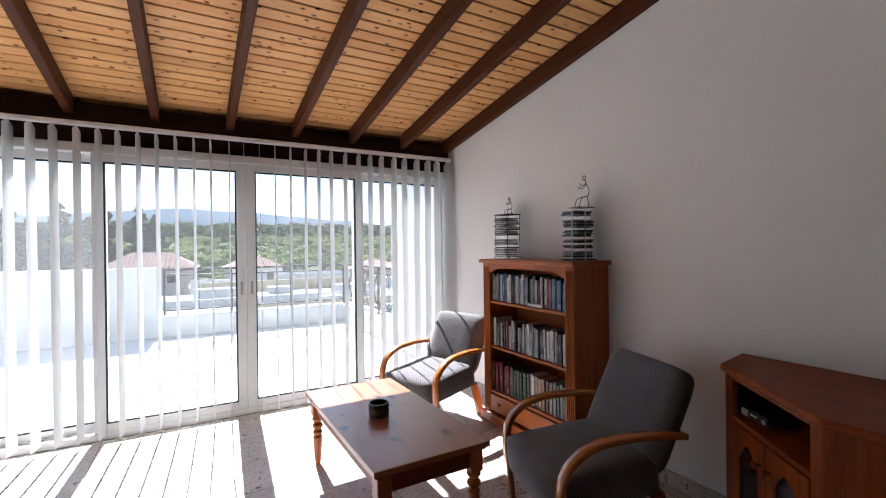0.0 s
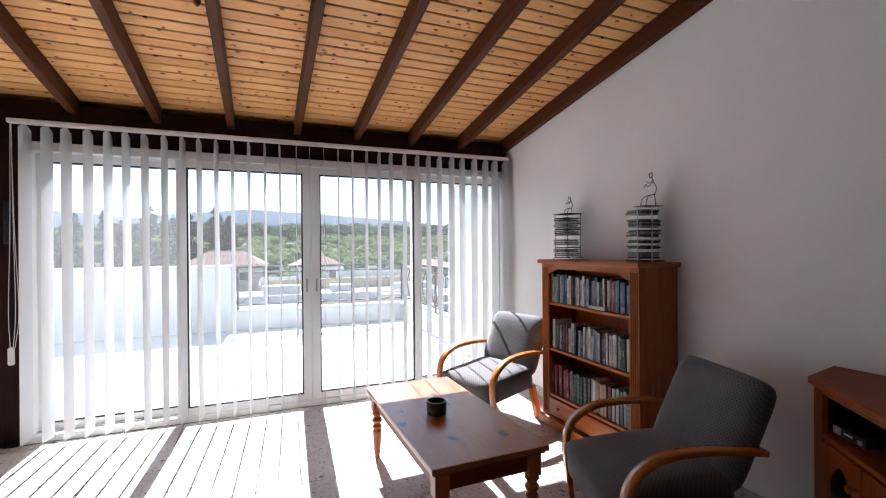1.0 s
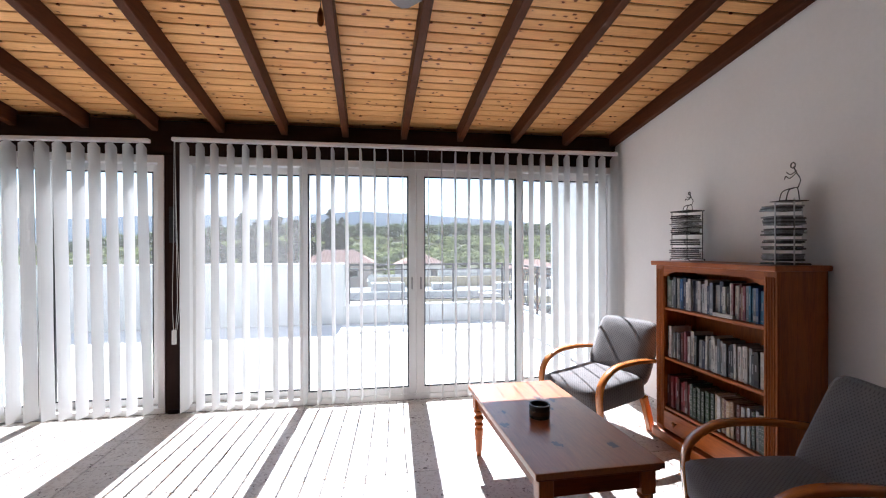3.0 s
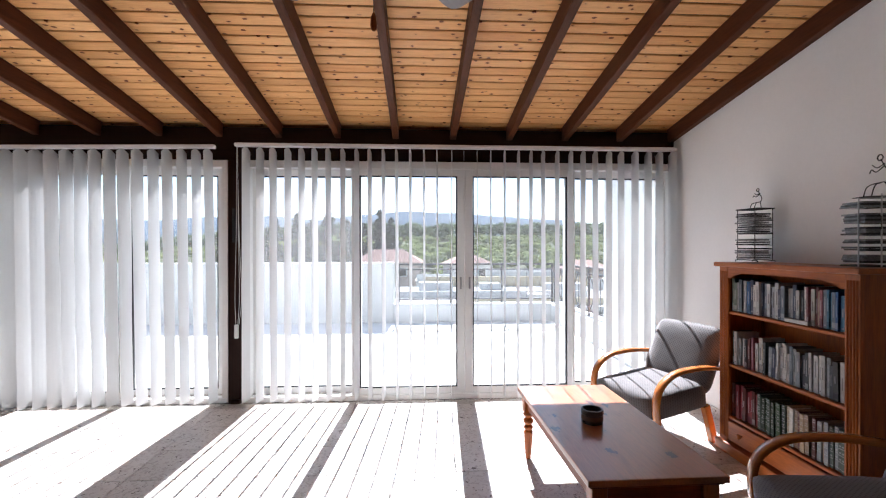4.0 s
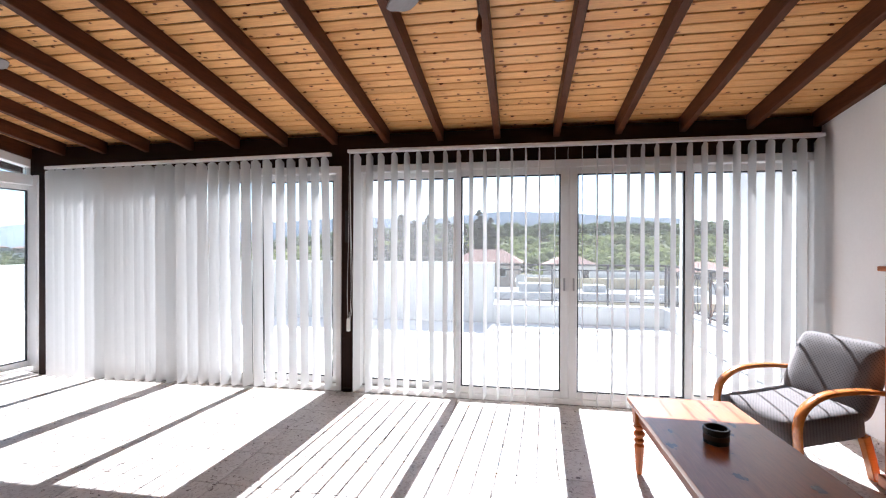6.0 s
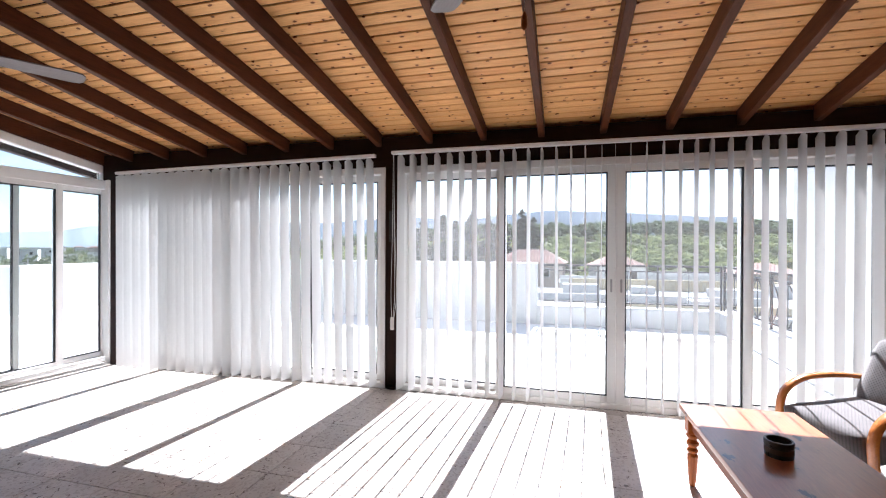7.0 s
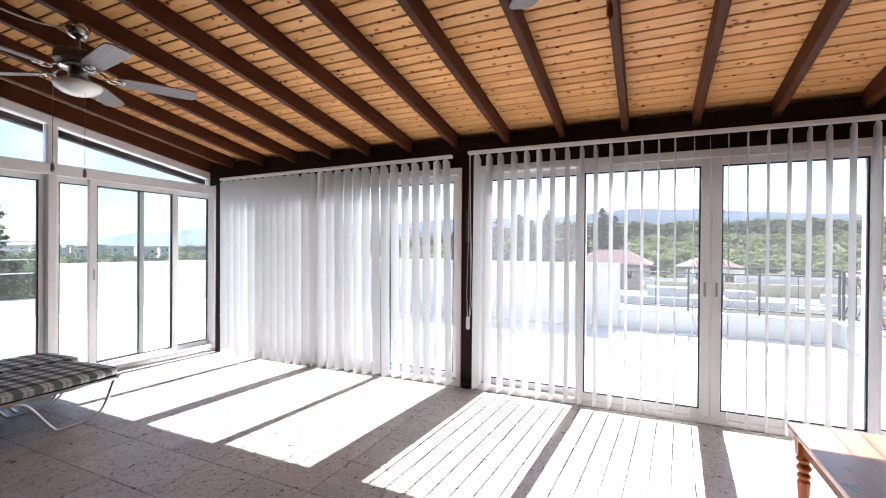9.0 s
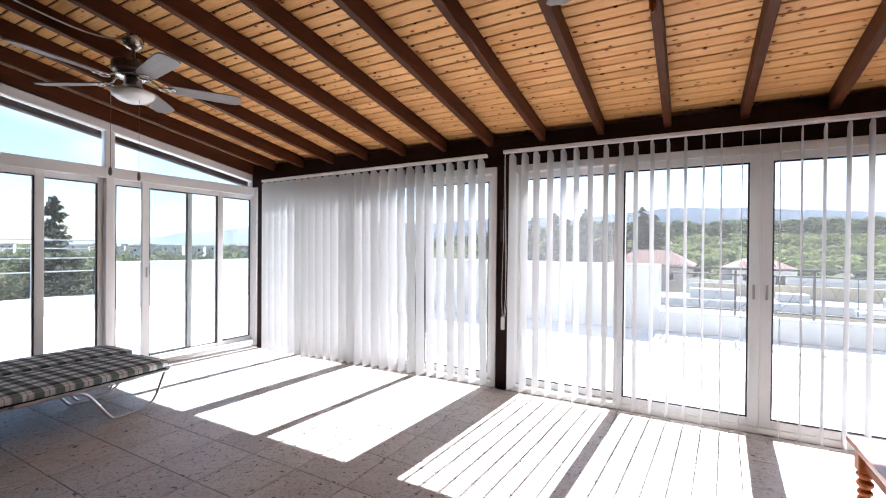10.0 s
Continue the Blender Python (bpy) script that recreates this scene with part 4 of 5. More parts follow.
# ---- furniture ----
def coffee_table(m):
    t = root("coffee_table", m, "low honey pine coffee table with turned legs", "table")
    w, l, z = 0.58, 1.19, 0.45
    top = part("tabletop", box(-w / 2, w / 2, -l / 2, l / 2, z - 0.028, z, 0.005, None, 2), M["table_y"], t)
    # edge and aprons use the pine with shade in its colour
    part("top_edge", box(-w / 2 + 0.012, w / 2 - 0.012, -l / 2 + 0.012, l / 2 - 0.012, z - 0.04, z - 0.0275, 0.004), M["pine_shade_y"], top)
    for sx in (-1, 1):
        part("apron", box(sx * 0.235 - 0.011, sx * 0.235 + 0.011, -l / 2 + 0.09, l / 2 - 0.09, z - 0.125, z - 0.04, 0.003), M["pine_shade_y"], t)
    for sy in (-1, 1):
        part("apron", box(-0.2, 0.2, sy * (l / 2 - 0.055) - 0.011, sy * (l / 2 - 0.055) + 0.011, z - 0.125, z - 0.04, 0.003), M["pine_shade_x"], t)
    prof = [(0.013, 0.0), (0.017, 0.006), (0.017, 0.02), (0.02, 0.03), (0.026, 0.12), (0.029, 0.175), (0.022, 0.19), (0.03, 0.2), (0.03, 0.21), (0.02, 0.222),
            (0.033, 0.24), (0.033, 0.252), (0.02, 0.268), (0.034, 0.285), (0.034, 0.295), (0.024, 0.305)]
    for sx in (-1, 1):
        for sy in (-1, 1):
            bm = lathe(prof, 18, None, (sx * 0.232, sy * (l / 2 - 0.058), 0))
            box(sx * 0.232 - 0.033, sx * 0.232 + 0.033, sy * (l / 2 - 0.058) - 0.033, sy * (l / 2 - 0.058) + 0.033, 0.304, z - 0.04, 0.004, bm)
            part("leg", bm, M["pine_z"], t, smooth=False)
    return t


coffee_table(pose(0.945, 2.36, 0, 0, 0, 0.6))

ash = root("ashtray", pose(0.905, 2.335, 0.45), "round dark glazed clay ashtray on the table", "ashtray")
part("bowl", lathe([(0.05, 0), (0.054, 0.003), (0.054, 0.046), (0.0565, 0.05), (0.0565, 0.07), (0.054, 0.073), (0.048, 0.073), (0.046, 0.07), (0.046, 0.03), (0.01, 0.024)], 32), M["ceramic"], ash)
part("band", lathe([(0.0545, 0.02), (0.0552, 0.022), (0.0552, 0.04), (0.0545, 0.042)], 32), M["clay_band"], ash, "lighter brown band round the side")


def cushion(w, d, t, crown, bm=None, n=12):
    """A padded slab: rounded edges, swollen top and bottom, in x, y with thickness in z from 0."""
    own = bmesh.new()
    grid = {}
    for sd in (0, 1):
        for i in range(n + 1):
            for j in range(n + 1):
                u, v = 2 * i / n - 1, 2 * j / n - 1
                edge = max(abs(u), abs(v))
                r = 0.0 if edge < 0.98 else 1.0
                bul = (1 - u ** 4) * (1 - v ** 4)
                z = t / 2 + (1 if sd else -1) * (t / 2 - 0.018 + (crown + 0.018) * bul ** 0.5)
                k = 1 - 0.085 * (abs(u) * abs(v)) ** 6
                grid[sd, i, j] = own.verts.new((u * k * w / 2, v * k * d / 2, z))
    for sd in (0, 1):
        for i in range(n):
            for j in range(n):
                own.faces.new((grid[sd, i, j], grid[sd, i + 1, j], grid[sd, i + 1, j + 1], grid[sd, i, j + 1]))
    rim = [(i, 0) for i in range(n)] + [(n, j) for j in range(n)] + [(i, n) for i in range(n, 0, -1)] + [(0, j) for j in range(n, 0, -1)]
    for a, c in zip(rim, rim[1:] + rim[:1]):
        own.faces.new((grid[0, a[0], a[1]], grid[0, c[0], c[1]], grid[1, c[0], c[1]], grid[1, a[0], a[1]]))
    return merge(bm, own)


def armchair(m, label):
    """Low easy chair; its front faces local -y."""
    c = root("armchair", m, label, "armchair", "armchairs round the table")
    W = 0.297
    part("seat", cushion(0.55, 0.56, 0.17, 0.016), M["fabric"], c, "grey woven seat pad", True, pose(0, -0.06, 0.225, 5))
    part("backrest", cushion(0.55, 0.49, 0.095, 0.016), M["fabric"], c, "grey woven back pad", True, pose(0, 0.16, 0.33, 65.5) @ pose(0, 0.25, -0.045))
    for sx in (-1, 1):
        x = sx * W
        part("arm", tube(arc([(x, -0.285, 0.0), (x, -0.305, 0.2), (x, -0.315, 0.34), (x, -0.29, 0.43), (x, -0.22, 0.495), (x, -0.12, 0.53), (x, 0.05, 0.54), (x, 0.2, 0.53), (x, 0.285, 0.52)], 5), 0, flat=(0.026, 0.013)), M["bent"], c, "bent beech arm and front leg", True)
        part("back_leg", tube(arc([(x * 0.88, 0.25, 0.0), (x * 0.88, 0.21, 0.14), (x * 0.88, 0.17, 0.262)], 4), 0, flat=(0.02, 0.026)), M["bent"], c)
    part("back_rail", box(-0.25, 0.25, 0.165, 0.19, 0.235, 0.29, 0.004), M["bent"], c)
    return c


armchair(pose(1.745, 3.24, 0, 0, 0, -72), "grey woven armchair with bent beech arms beside the glass doors")
armchair(pose(1.715, 1.605, 0, 0, 0, -105.7), "grey woven armchair with bent beech arms facing the coffee table")


def bookcase():
    """Open bookcase against the white wall: front faces -x; local x is depth, y width."""
    b = root("bookcase", pose(2.216, 2.503, 0), "honey pine bookcase with fluted sides, three shelves and a drawer", "bookcase")
    d0, d1, h = -0.165, 0.148, 1.264
    W = 0.468
    for sy in (-1, 1):
        part("side_panel", box(d0 + 0.02, d1, sy * W - 0.012, sy * W + 0.012, 0.06, h - 0.03, 0.003), M["pine_z"], b)
        bm = box(d0, d0 + 0.022, sy * (W - 0.025) - 0.04, sy * (W - 0.025) + 0.04, 0.075, h - 0.03, 0.003)
        for k in range(4):
            yy = sy * (W - 0.025) - 0.024 + k * 0.016
            tube([(d0 - 0.001, yy, 0.1), (d0 - 0.001, yy, h - 0.06)], 0.005, 6, bm)
        part("fluted_stile", bm, M["pine_z"], b)
    part("back_panel", box(d1 - 0.012, d1 - 0.002, -W + 0.012, W - 0.012, 0.06, h - 0.03), M["pine_z"], b)
    part("top", box(d0 - 0.03, d1 + 0.004, -W - 0.035, W + 0.035, h - 0.03, h, 0.008, None, 2), M["pine_y"], b)
    pts = [(-W + 0.055, h - 0.03), (W - 0.055, h - 0.03), (W - 0.055, h - 0.105), (W - 0.09, h - 0.105), (W - 0.12, h - 0.085), (W - 0.17, h - 0.07), (0, h - 0.066), (-W + 0.17, h - 0.07), (-W + 0.12, h - 0.085), (-W + 0.09, h - 0.105), (-W + 0.055, h - 0.105)]
    part("arched_apron", prism(pts, "x", d0 + 0.003, d0 + 0.02), M["pine_y"], b)
    for z in (0.94, 0.59, 0.243):
        part("shelf", box(d0 + 0.012, d1 - 0.012, -W + 0.012, W - 0.012, z - 0.02, z, 0.004), M["pine_y"], b)
    dr = part("drawer", box(d0 + 0.004, d0 + 0.024, -W + 0.058, W - 0.058, 0.085, 0.215, 0.006), M["pine_y"], b)
    for sy in (-0.28, 0.28):
        part("knob", lathe([(0.006, 0), (0.007, 0.012), (0.016, 0.018), (0.017, 0.026), (0.01, 0.032)], 14), M["pine_z"], dr, smooth=True, m=pose(d0 + 0.004, sy, 0.155, 0, -90, 0))
    part("plinth", box(d0 - 0.025, d1, -W - 0.03, W + 0.03, 0.0, 0.072, 0.01, None, 2), M["pine_y"], b)
    return b


bookcase()
BOOKS = {}


def book(y, z, t, h, d, colour, lean=0.0, gilt=False):
    """One upright book, spine to -x; returns nothing."""
    b = root("book", pose(2.087 + rng.uniform(-0.008, 0.012), y, z, lean, 0, 0), "upright book with a %s spine on the shelf" % tone(colour), "book", "books in the bookcase")
    bm = box(0.0, d, 0.0, 0.003, 0, h)
    box(0.0, d, t - 0.003, t, 0, h, 0, bm)
    box(-0.003, 0.002, 0.0, t, 0, h, 0.001, bm)
    part("cover", bm, cloth(colour), b)
    part("pages", box(0.003, d - 0.004, 0.0032, t - 0.0032, 0.004, h - 0.005), M["paper"], b)
    k = rng.random()
    ink = blend(colour, 0.45 if sum(colour) / 3 < 0.3 else -0.6)
    if gilt:
        bm = box(-0.0042, -0.003, t * 0.12, t * 0.88, h * 0.07, h * 0.085)
        for q in (0.24, 0.4, 0.56, 0.72, 0.9):
            box(-0.0042, -0.003, t * 0.12, t * 0.88, h * q, h * (q + 0.018), 0, bm)
            box(-0.0042, -0.003, t * 0.3, t * 0.7, h * (q + 0.05), h * (q + 0.085), 0, bm)
        tagged(part("spine_gilding", bm, cloth(blend(colour, 0.38)), b), kind="stuff")
        return
    q0, q1 = rng.uniform(0.3, 0.45), rng.uniform(0.6, 0.86)
    part("title_bar", box(-0.0042, -0.003, t * 0.4, t * rng.uniform(0.54, 0.66), h * q0, h * q1), cloth(ink), b)
    if k < 0.4:
        part("spine_panel", box(-0.0038, -0.003, t * 0.04, t * 0.96, h * rng.uniform(0.02, 0.08), h * rng.uniform(0.16, 0.28)), cloth(blend(colour, rng.choice((0.3, -0.45)))), b)
    elif k < 0.7:
        part("imprint_bar", box(-0.0042, -0.003, t * 0.3, t * 0.7, h * 0.07, h * 0.1), cloth(ink), b)


def cloth(c):
    key = tuple(round(v, 2) for v in c)
    if key not in BOOKS:
        BOOKS[key] = plain("book_cloth_%d" % len(BOOKS), key, 0.55, vary=0.25, scale=30, fine=120)
    return BOOKS[key]


def blend(c, k):
    """Towards pale paper for k > 0, towards black for k < 0."""
    return tuple(v + (0.6 - v) * k for v in c) if k > 0 else tuple(v * (1 + k) for v in c)


def tone(c):
    r, g, b_ = c
    if max(c) - min(c) < 0.08:
        return "white" if r > 0.5 else "grey" if r > 0.1 else "black"
    return "red" if r > g and r > b_ and g < 0.5 * r else "green" if g >= r and g > b_ else "blue" if b_ > r else "cream"


GREY, WHITE, BLUE, BLACK = (0.26, 0.28, 0.29), (0.52, 0.51, 0.49), (0.03, 0.12, 0.3), (0.03, 0.032, 0.04)
RED, GREEN, CREAM, TEAL, ROSE = (0.2, 0.02, 0.03), (0.03, 0.06, 0.03), (0.34, 0.29, 0.2), (0.05, 0.18, 0.3), (0.26, 0.08, 0.1)
SAGE, SLATE, NAVY, TAN, OXBLOOD, MOSS = (0.16, 0.2, 0.17), (0.12, 0.15, 0.18), (0.03, 0.045, 0.08), (0.34, 0.25, 0.16), (0.1, 0.02, 0.02), (0.05, 0.075, 0.06)
ROWS3 = (
    (0.943, 0.175, 0.215, [SAGE, SAGE, GREY, SLATE, WHITE, BLUE, BLUE, NAVY, WHITE, WHITE, NAVY, SLATE, WHITE, BLACK, GREY, WHITE, NAVY, SLATE, GREY, GREY, NAVY, WHITE, BLACK, WHITE, ROSE, WHITE, OXBLOOD, TAN, ROSE, SLATE, TEAL, TEAL, SLATE, BLUE, TEAL, NAVY, TEAL, BLUE]),
    (0.593, 0.165, 0.22, [BLACK, WHITE, GREY, WHITE, BLACK, OXBLOOD, RED, ROSE, WHITE, WHITE, CREAM, BLACK, GREY, NAVY, WHITE, GREY, WHITE, WHITE, WHITE, SLATE, GREY, GREY, BLACK, BLACK, WHITE, WHITE, WHITE, WHITE, GREY, BLACK, BLACK, WHITE, GREY]),
    (0.246, 0.195, 0.222, [OXBLOOD, RED, RED, OXBLOOD, RED, RED, OXBLOOD, RED] + [MOSS, GREEN, GREEN, MOSS, GREEN, GREEN, GREEN, MOSS] + [CREAM, WHITE, TAN, OXBLOOD, TAN, TAN, OXBLOOD, GREY, TAN, GREY, MOSS, GREY, MOSS, MOSS, SLATE, MOSS, MOSS, SLATE]),
)
for row, (z, h0, h1, cs) in enumerate(ROWS3):
    y, i = 2.908, 0
    while y > 2.125:
        t = rng.uniform(0.013, 0.029) if row < 2 else rng.uniform(0.02, 0.027)
        c = cs[i % len(cs)]
        c = tuple(min(1, v * (0.85, 1.0, 1.15)[i % 3]) for v in c)
        book(y - t, z, t, rng.uniform(h0, h1), rng.uniform(0.12, 0.16), c, rng.uniform(-1.5, 1.5) if rng.random() < 0.3 else 0, row == 2 and i > 7)
        y -= t + 0.0015 + (0.02 if rng.random() < 0.05 else 0)
        i += 1
flat_book = root("book", pose(2.067, 2.32, 0.943), "white book lying flat at the shelf edge", "book", "books in the bookcase")
part("cover", box(0, 0.05, 0, 0.15, 0.0, 0.022, 0.002), cloth(WHITE), flat_book)


def wire_figure(parent, x, y, h, k, g):
    """A bent wire ornament of the height 0.16 k on a rack's top."""
    fig = bmesh.new()

    def line(*p):
        tube(arc([(x + a, y + b * g * k, h + c * k) for a, b, c in p], 5), 0.0026, 6, fig)

    line((0, 0.055, 0.0), (0, 0.035, 0.045), (0, -0.02, 0.055), (0, -0.045, 0.05), (0, -0.055, 0.0))
    line((0.012, 0.03, 0.0), (0.012, 0.012, 0.048), (0.006, -0.02, 0.055))
    line((0, -0.045, 0.05), (0, -0.06, 0.085), (0, -0.04, 0.12), (0, -0.025, 0.148))
    line((0, -0.04, 0.12), (0, -0.005, 0.1), (0, 0.015, 0.112), (0, 0.025, 0.098))
    line((0.01, -0.032, 0.13), (0.01, 0.0, 0.118), (0.01, 0.022, 0.132))
    ring = [(x, y + (-0.022 + 0.012 * math.cos(q * math.pi / 5)) * g * k, h + (0.155 + 0.012 * math.sin(q * math.pi / 5)) * k) for q in range(11)]
    tube(ring, 0.0032, 6, fig)
    part("wire_ornament", fig, M["wire"], parent)


def cd_case(parent, r, z, dx, dy, turn=0.0, tip=0.0):
    part("cd_case", box(-0.07, 0.07, -0.062, 0.062, 0.0, 0.0092, 0.001), M["cd"] if r.random() < 0.6 else M["cd_dark"], parent, m=pose(dx, dy, z, 0, tip, turn))


def cage_rack(y, h, label):
    """Four thin uprights with a tray on top, cases lying in it."""
    r = random.Random(3)
    k = root("cd_rack", pose(2.222, y, 1.264, 0, 0, 6), label, "cd rack", "cd racks on the bookcase")
    w, d = 0.068, 0.066
    for sx in (-1, 1):
        for sy in (-1, 1):
            part("upright", tube([(sx * d, sy * w, 0.012), (sx * d, sy * w, h)], 0.0026, 6), M["wire"], k)
        part("foot", tube(arc([(sx * d, -w - 0.018, 0.003), (sx * d, -w - 0.004, 0.014), (sx * d, w + 0.004, 0.014), (sx * d, w + 0.018, 0.003)], 4), 0.0034, 6), M["wire"], k)
    part("tray", tube([(-d, -w - 0.014, h), (d, -w - 0.014, h), (d, w + 0.014, h), (-d, w + 0.014, h), (-d, -w - 0.014, h)], 0.0034, 6), M["wire"], k)
    for q in range(5):
        part("tray_wire", tube([(-d, -w + q * w / 2, h), (d, -w + q * w / 2, h)], 0.0022, 5), M["wire"], k)
    z, n = 0.028, 0
    while z < h - 0.035:
        if n % 3 == 0:
            part("wire_shelf", tube([(-d, -w, z - 0.003), (-d, w, z - 0.003), (d, w, z - 0.003), (d, -w, z - 0.003), (-d, -w, z - 0.003)], 0.0018, 5), M["tube"], k)
        if n not in (5, 9, 10):
            cd_case(k, r, z, r.uniform(-0.014, 0.002), r.uniform(-0.01, 0.016))
        z += 0.0142
        n += 1
    wire_figure(k, 0, -0.005, h, 0.8, 1)
    return k


def fanned_rack(y, h, label):
    """Two bright poles with clips that hold fanned-out bunches of cases, a small seat and figure above."""
    r = random.Random(9)
    k = root("cd_rack", pose(2.222, y, 1.264, 0, 0, -6), label, "cd rack", "cd racks on the bookcase")
    part("base", tube([(-0.075, -0.07, 0.006), (0.075, -0.07, 0.006), (0.075, 0.085, 0.006), (-0.075, 0.085, 0.006), (-0.075, -0.07, 0.006)], 0.0045, 6), M["wire"], k)
    for x0, y0, top in ((-0.079, -0.022, h), (-0.02, -0.076, h + 0.015), (0.076, -0.02, h)):
        part("pole", tube([(x0, y0, 0.004), (x0, y0, top)], 0.0034, 7), M["tube"], k, "bright steel pole")
    part("seat_plate", box(-0.075, 0.06, -0.08, 0.02, h, h + 0.004, 0.001), M["wire"], k)
    for z0, n in ((0.022, 4), (0.082, 2), (0.118, 2), (0.158, 4), (0.215, 5), (0.292, 3)):
        for q in range(n):
            cd_case(k, r, z0 + q * 0.0098, r.uniform(-0.006, 0.004), 0.012 + r.uniform(-0.008, 0.022), r.uniform(-4, 4), 0)
        part("clip", tube([(-0.079, -0.022, z0 - 0.002), (0.0, 0.03, z0 - 0.002), (0.076, -0.02, z0 - 0.002)], 0.002, 5), M["wire"], k)
    wire_figure(k, 0, -0.02, h + 0.004, 1.2, 1)
    return k


cage_rack(2.885, 0.35, "black wire tower rack of compact discs on the bookcase")
fanned_rack(2.13, 0.338, "steel pole rack with fanned bunches of compact discs")


def tv_cabinet():
    """Corner cabinet: slanted front with an open bay above two arched glass doors."""
    c = root("media_cabinet", pose(0, 0, 0), "honey pine corner cabinet with arched glass doors", "cabinet")
    A, B, C_, D, E_ = (2.36, 1.23), (2.08, 1.18), (1.685, 0.67), (1.685, 0.34), (2.36, 0.34)
    poly = [A, B, C_, D, E_]
    cx, cy = 2.12, 0.75

    def inset(k):
        return [(cx + (p[0] - cx) * k if p[0] < 2.3 else p[0], cy + (p[1] - cy) * k) for p in poly]

    # body in the darker pine copy, which carries the corner's shade
    part("top", prism(poly, "z", 0.798, 0.828, 0.006), M["pine_shade_y"], c)
    part("base", prism(inset(0.95), "z", 0.0, 0.07, 0.004), M["pine_shade_y"], c)
    part("shelf", prism(inset(0.94), "z", 0.605, 0.625, 0.002), M["pine_shade_y"], c)
    q = inset(0.95)
    f = Vector((q[2][0] - q[1][0], q[2][1] - q[1][1], 0))
    L = f.length
    ang = math.degrees(math.atan2(f.y, f.x))
    fm = pose(q[1][0], q[1][1], 0, 0, 0, ang)   # local x along the slanted front, y into the body on the other side
    for a, b in ((q[0], q[1]), (q[2], q[3]), (q[3], q[4])):
        v = Vector((b[0] - a[0], b[1] - a[1], 0))
        part("side_panel", box(0.0, v.length, 0.0, 0.018, 0.07, 0.798, 0.002), M["pine_shade_z"], c, m=pose(a[0], a[1], 0, 0, 0, math.degrees(math.atan2(v.y, v.x))))
    part("back_panel", box(2.335, 2.352, 0.36, 1.204, 0.07, 0.797), M["pine_shade_z"], c)
    for x0, x1 in ((0.0, 0.06), (L - 0.06, L)):
        part("stile", box(x0, x1, 0.0, 0.022, 0.07, 0.798, 0.003), M["pine_shade_z"], c, m=fm)
    part("top_rail", box(0.06, L - 0.06, 0.0, 0.02, 0.778, 0.798, 0.003), M["pine_shade_y"], c, m=fm)
    mid = L / 2
    for x0, x1, kx in ((0.062, mid - 0.002, mid - 0.03), (mid + 0.002, L - 0.062, mid + 0.03)):
        w = x1 - x0
        bm = box(x0, x0 + 0.05, -0.004, 0.016, 0.075, 0.6, 0.003)
        box(x1 - 0.05, x1, -0.004, 0.016, 0.075, 0.6, 0.003, bm)
        box(x0 + 0.05, x1 - 0.05, -0.004, 0.016, 0.075, 0.135, 0.003, bm)
        arch = [(x0 + 0.05, 0.6), (x0 + 0.05, 0.47)] + [(x0 + 0.05 + (w - 0.1) * t / 8, 0.47 + 0.075 * math.sin(math.pi * t / 8)) for t in range(1, 8)] + [(x1 - 0.05, 0.47), (x1 - 0.05, 0.6)]
        prism(arch, "y", -0.004, 0.016, 0, bm)
        d = part("door", bm, M["pine_shade_z"], c, m=fm)
        part("pane", box(x0 + 0.045, x1 - 0.045, 0.004, 0.009, 0.13, 0.57), M["dark_in"], d)
        part("knob", lathe([(0.006, 0), (0.007, 0.012), (0.014, 0.018), (0.014, 0.026), (0.008, 0.03)], 12), M["pine_shade_z"], d, smooth=True, m=pose(kx, -0.004, 0.515, 90, 0, 0))
    return c, fm


cab, FM = tv_cabinet()
dv = root("media_player", FM @ pose(0.13, 0.05, 0.625, 0, 0, 8), "small black player with a silver front in the open bay", "player")
part("body", box(-0.075, 0.075, 0, 0.13, 0.004, 0.04, 0.004), M["black"], dv)
part("front", box(-0.073, -0.035, -0.004, 0.0, 0.008, 0.037, 0.001), M["silver"], dv)
part("button", box(0.045, 0.068, -0.005, 0.0, 0.012, 0.028, 0.003), M["silver"], dv)
part("display", box(-0.02, 0.02, -0.003, 0.0, 0.02, 0.027, 0.001), M["opal"], dv)


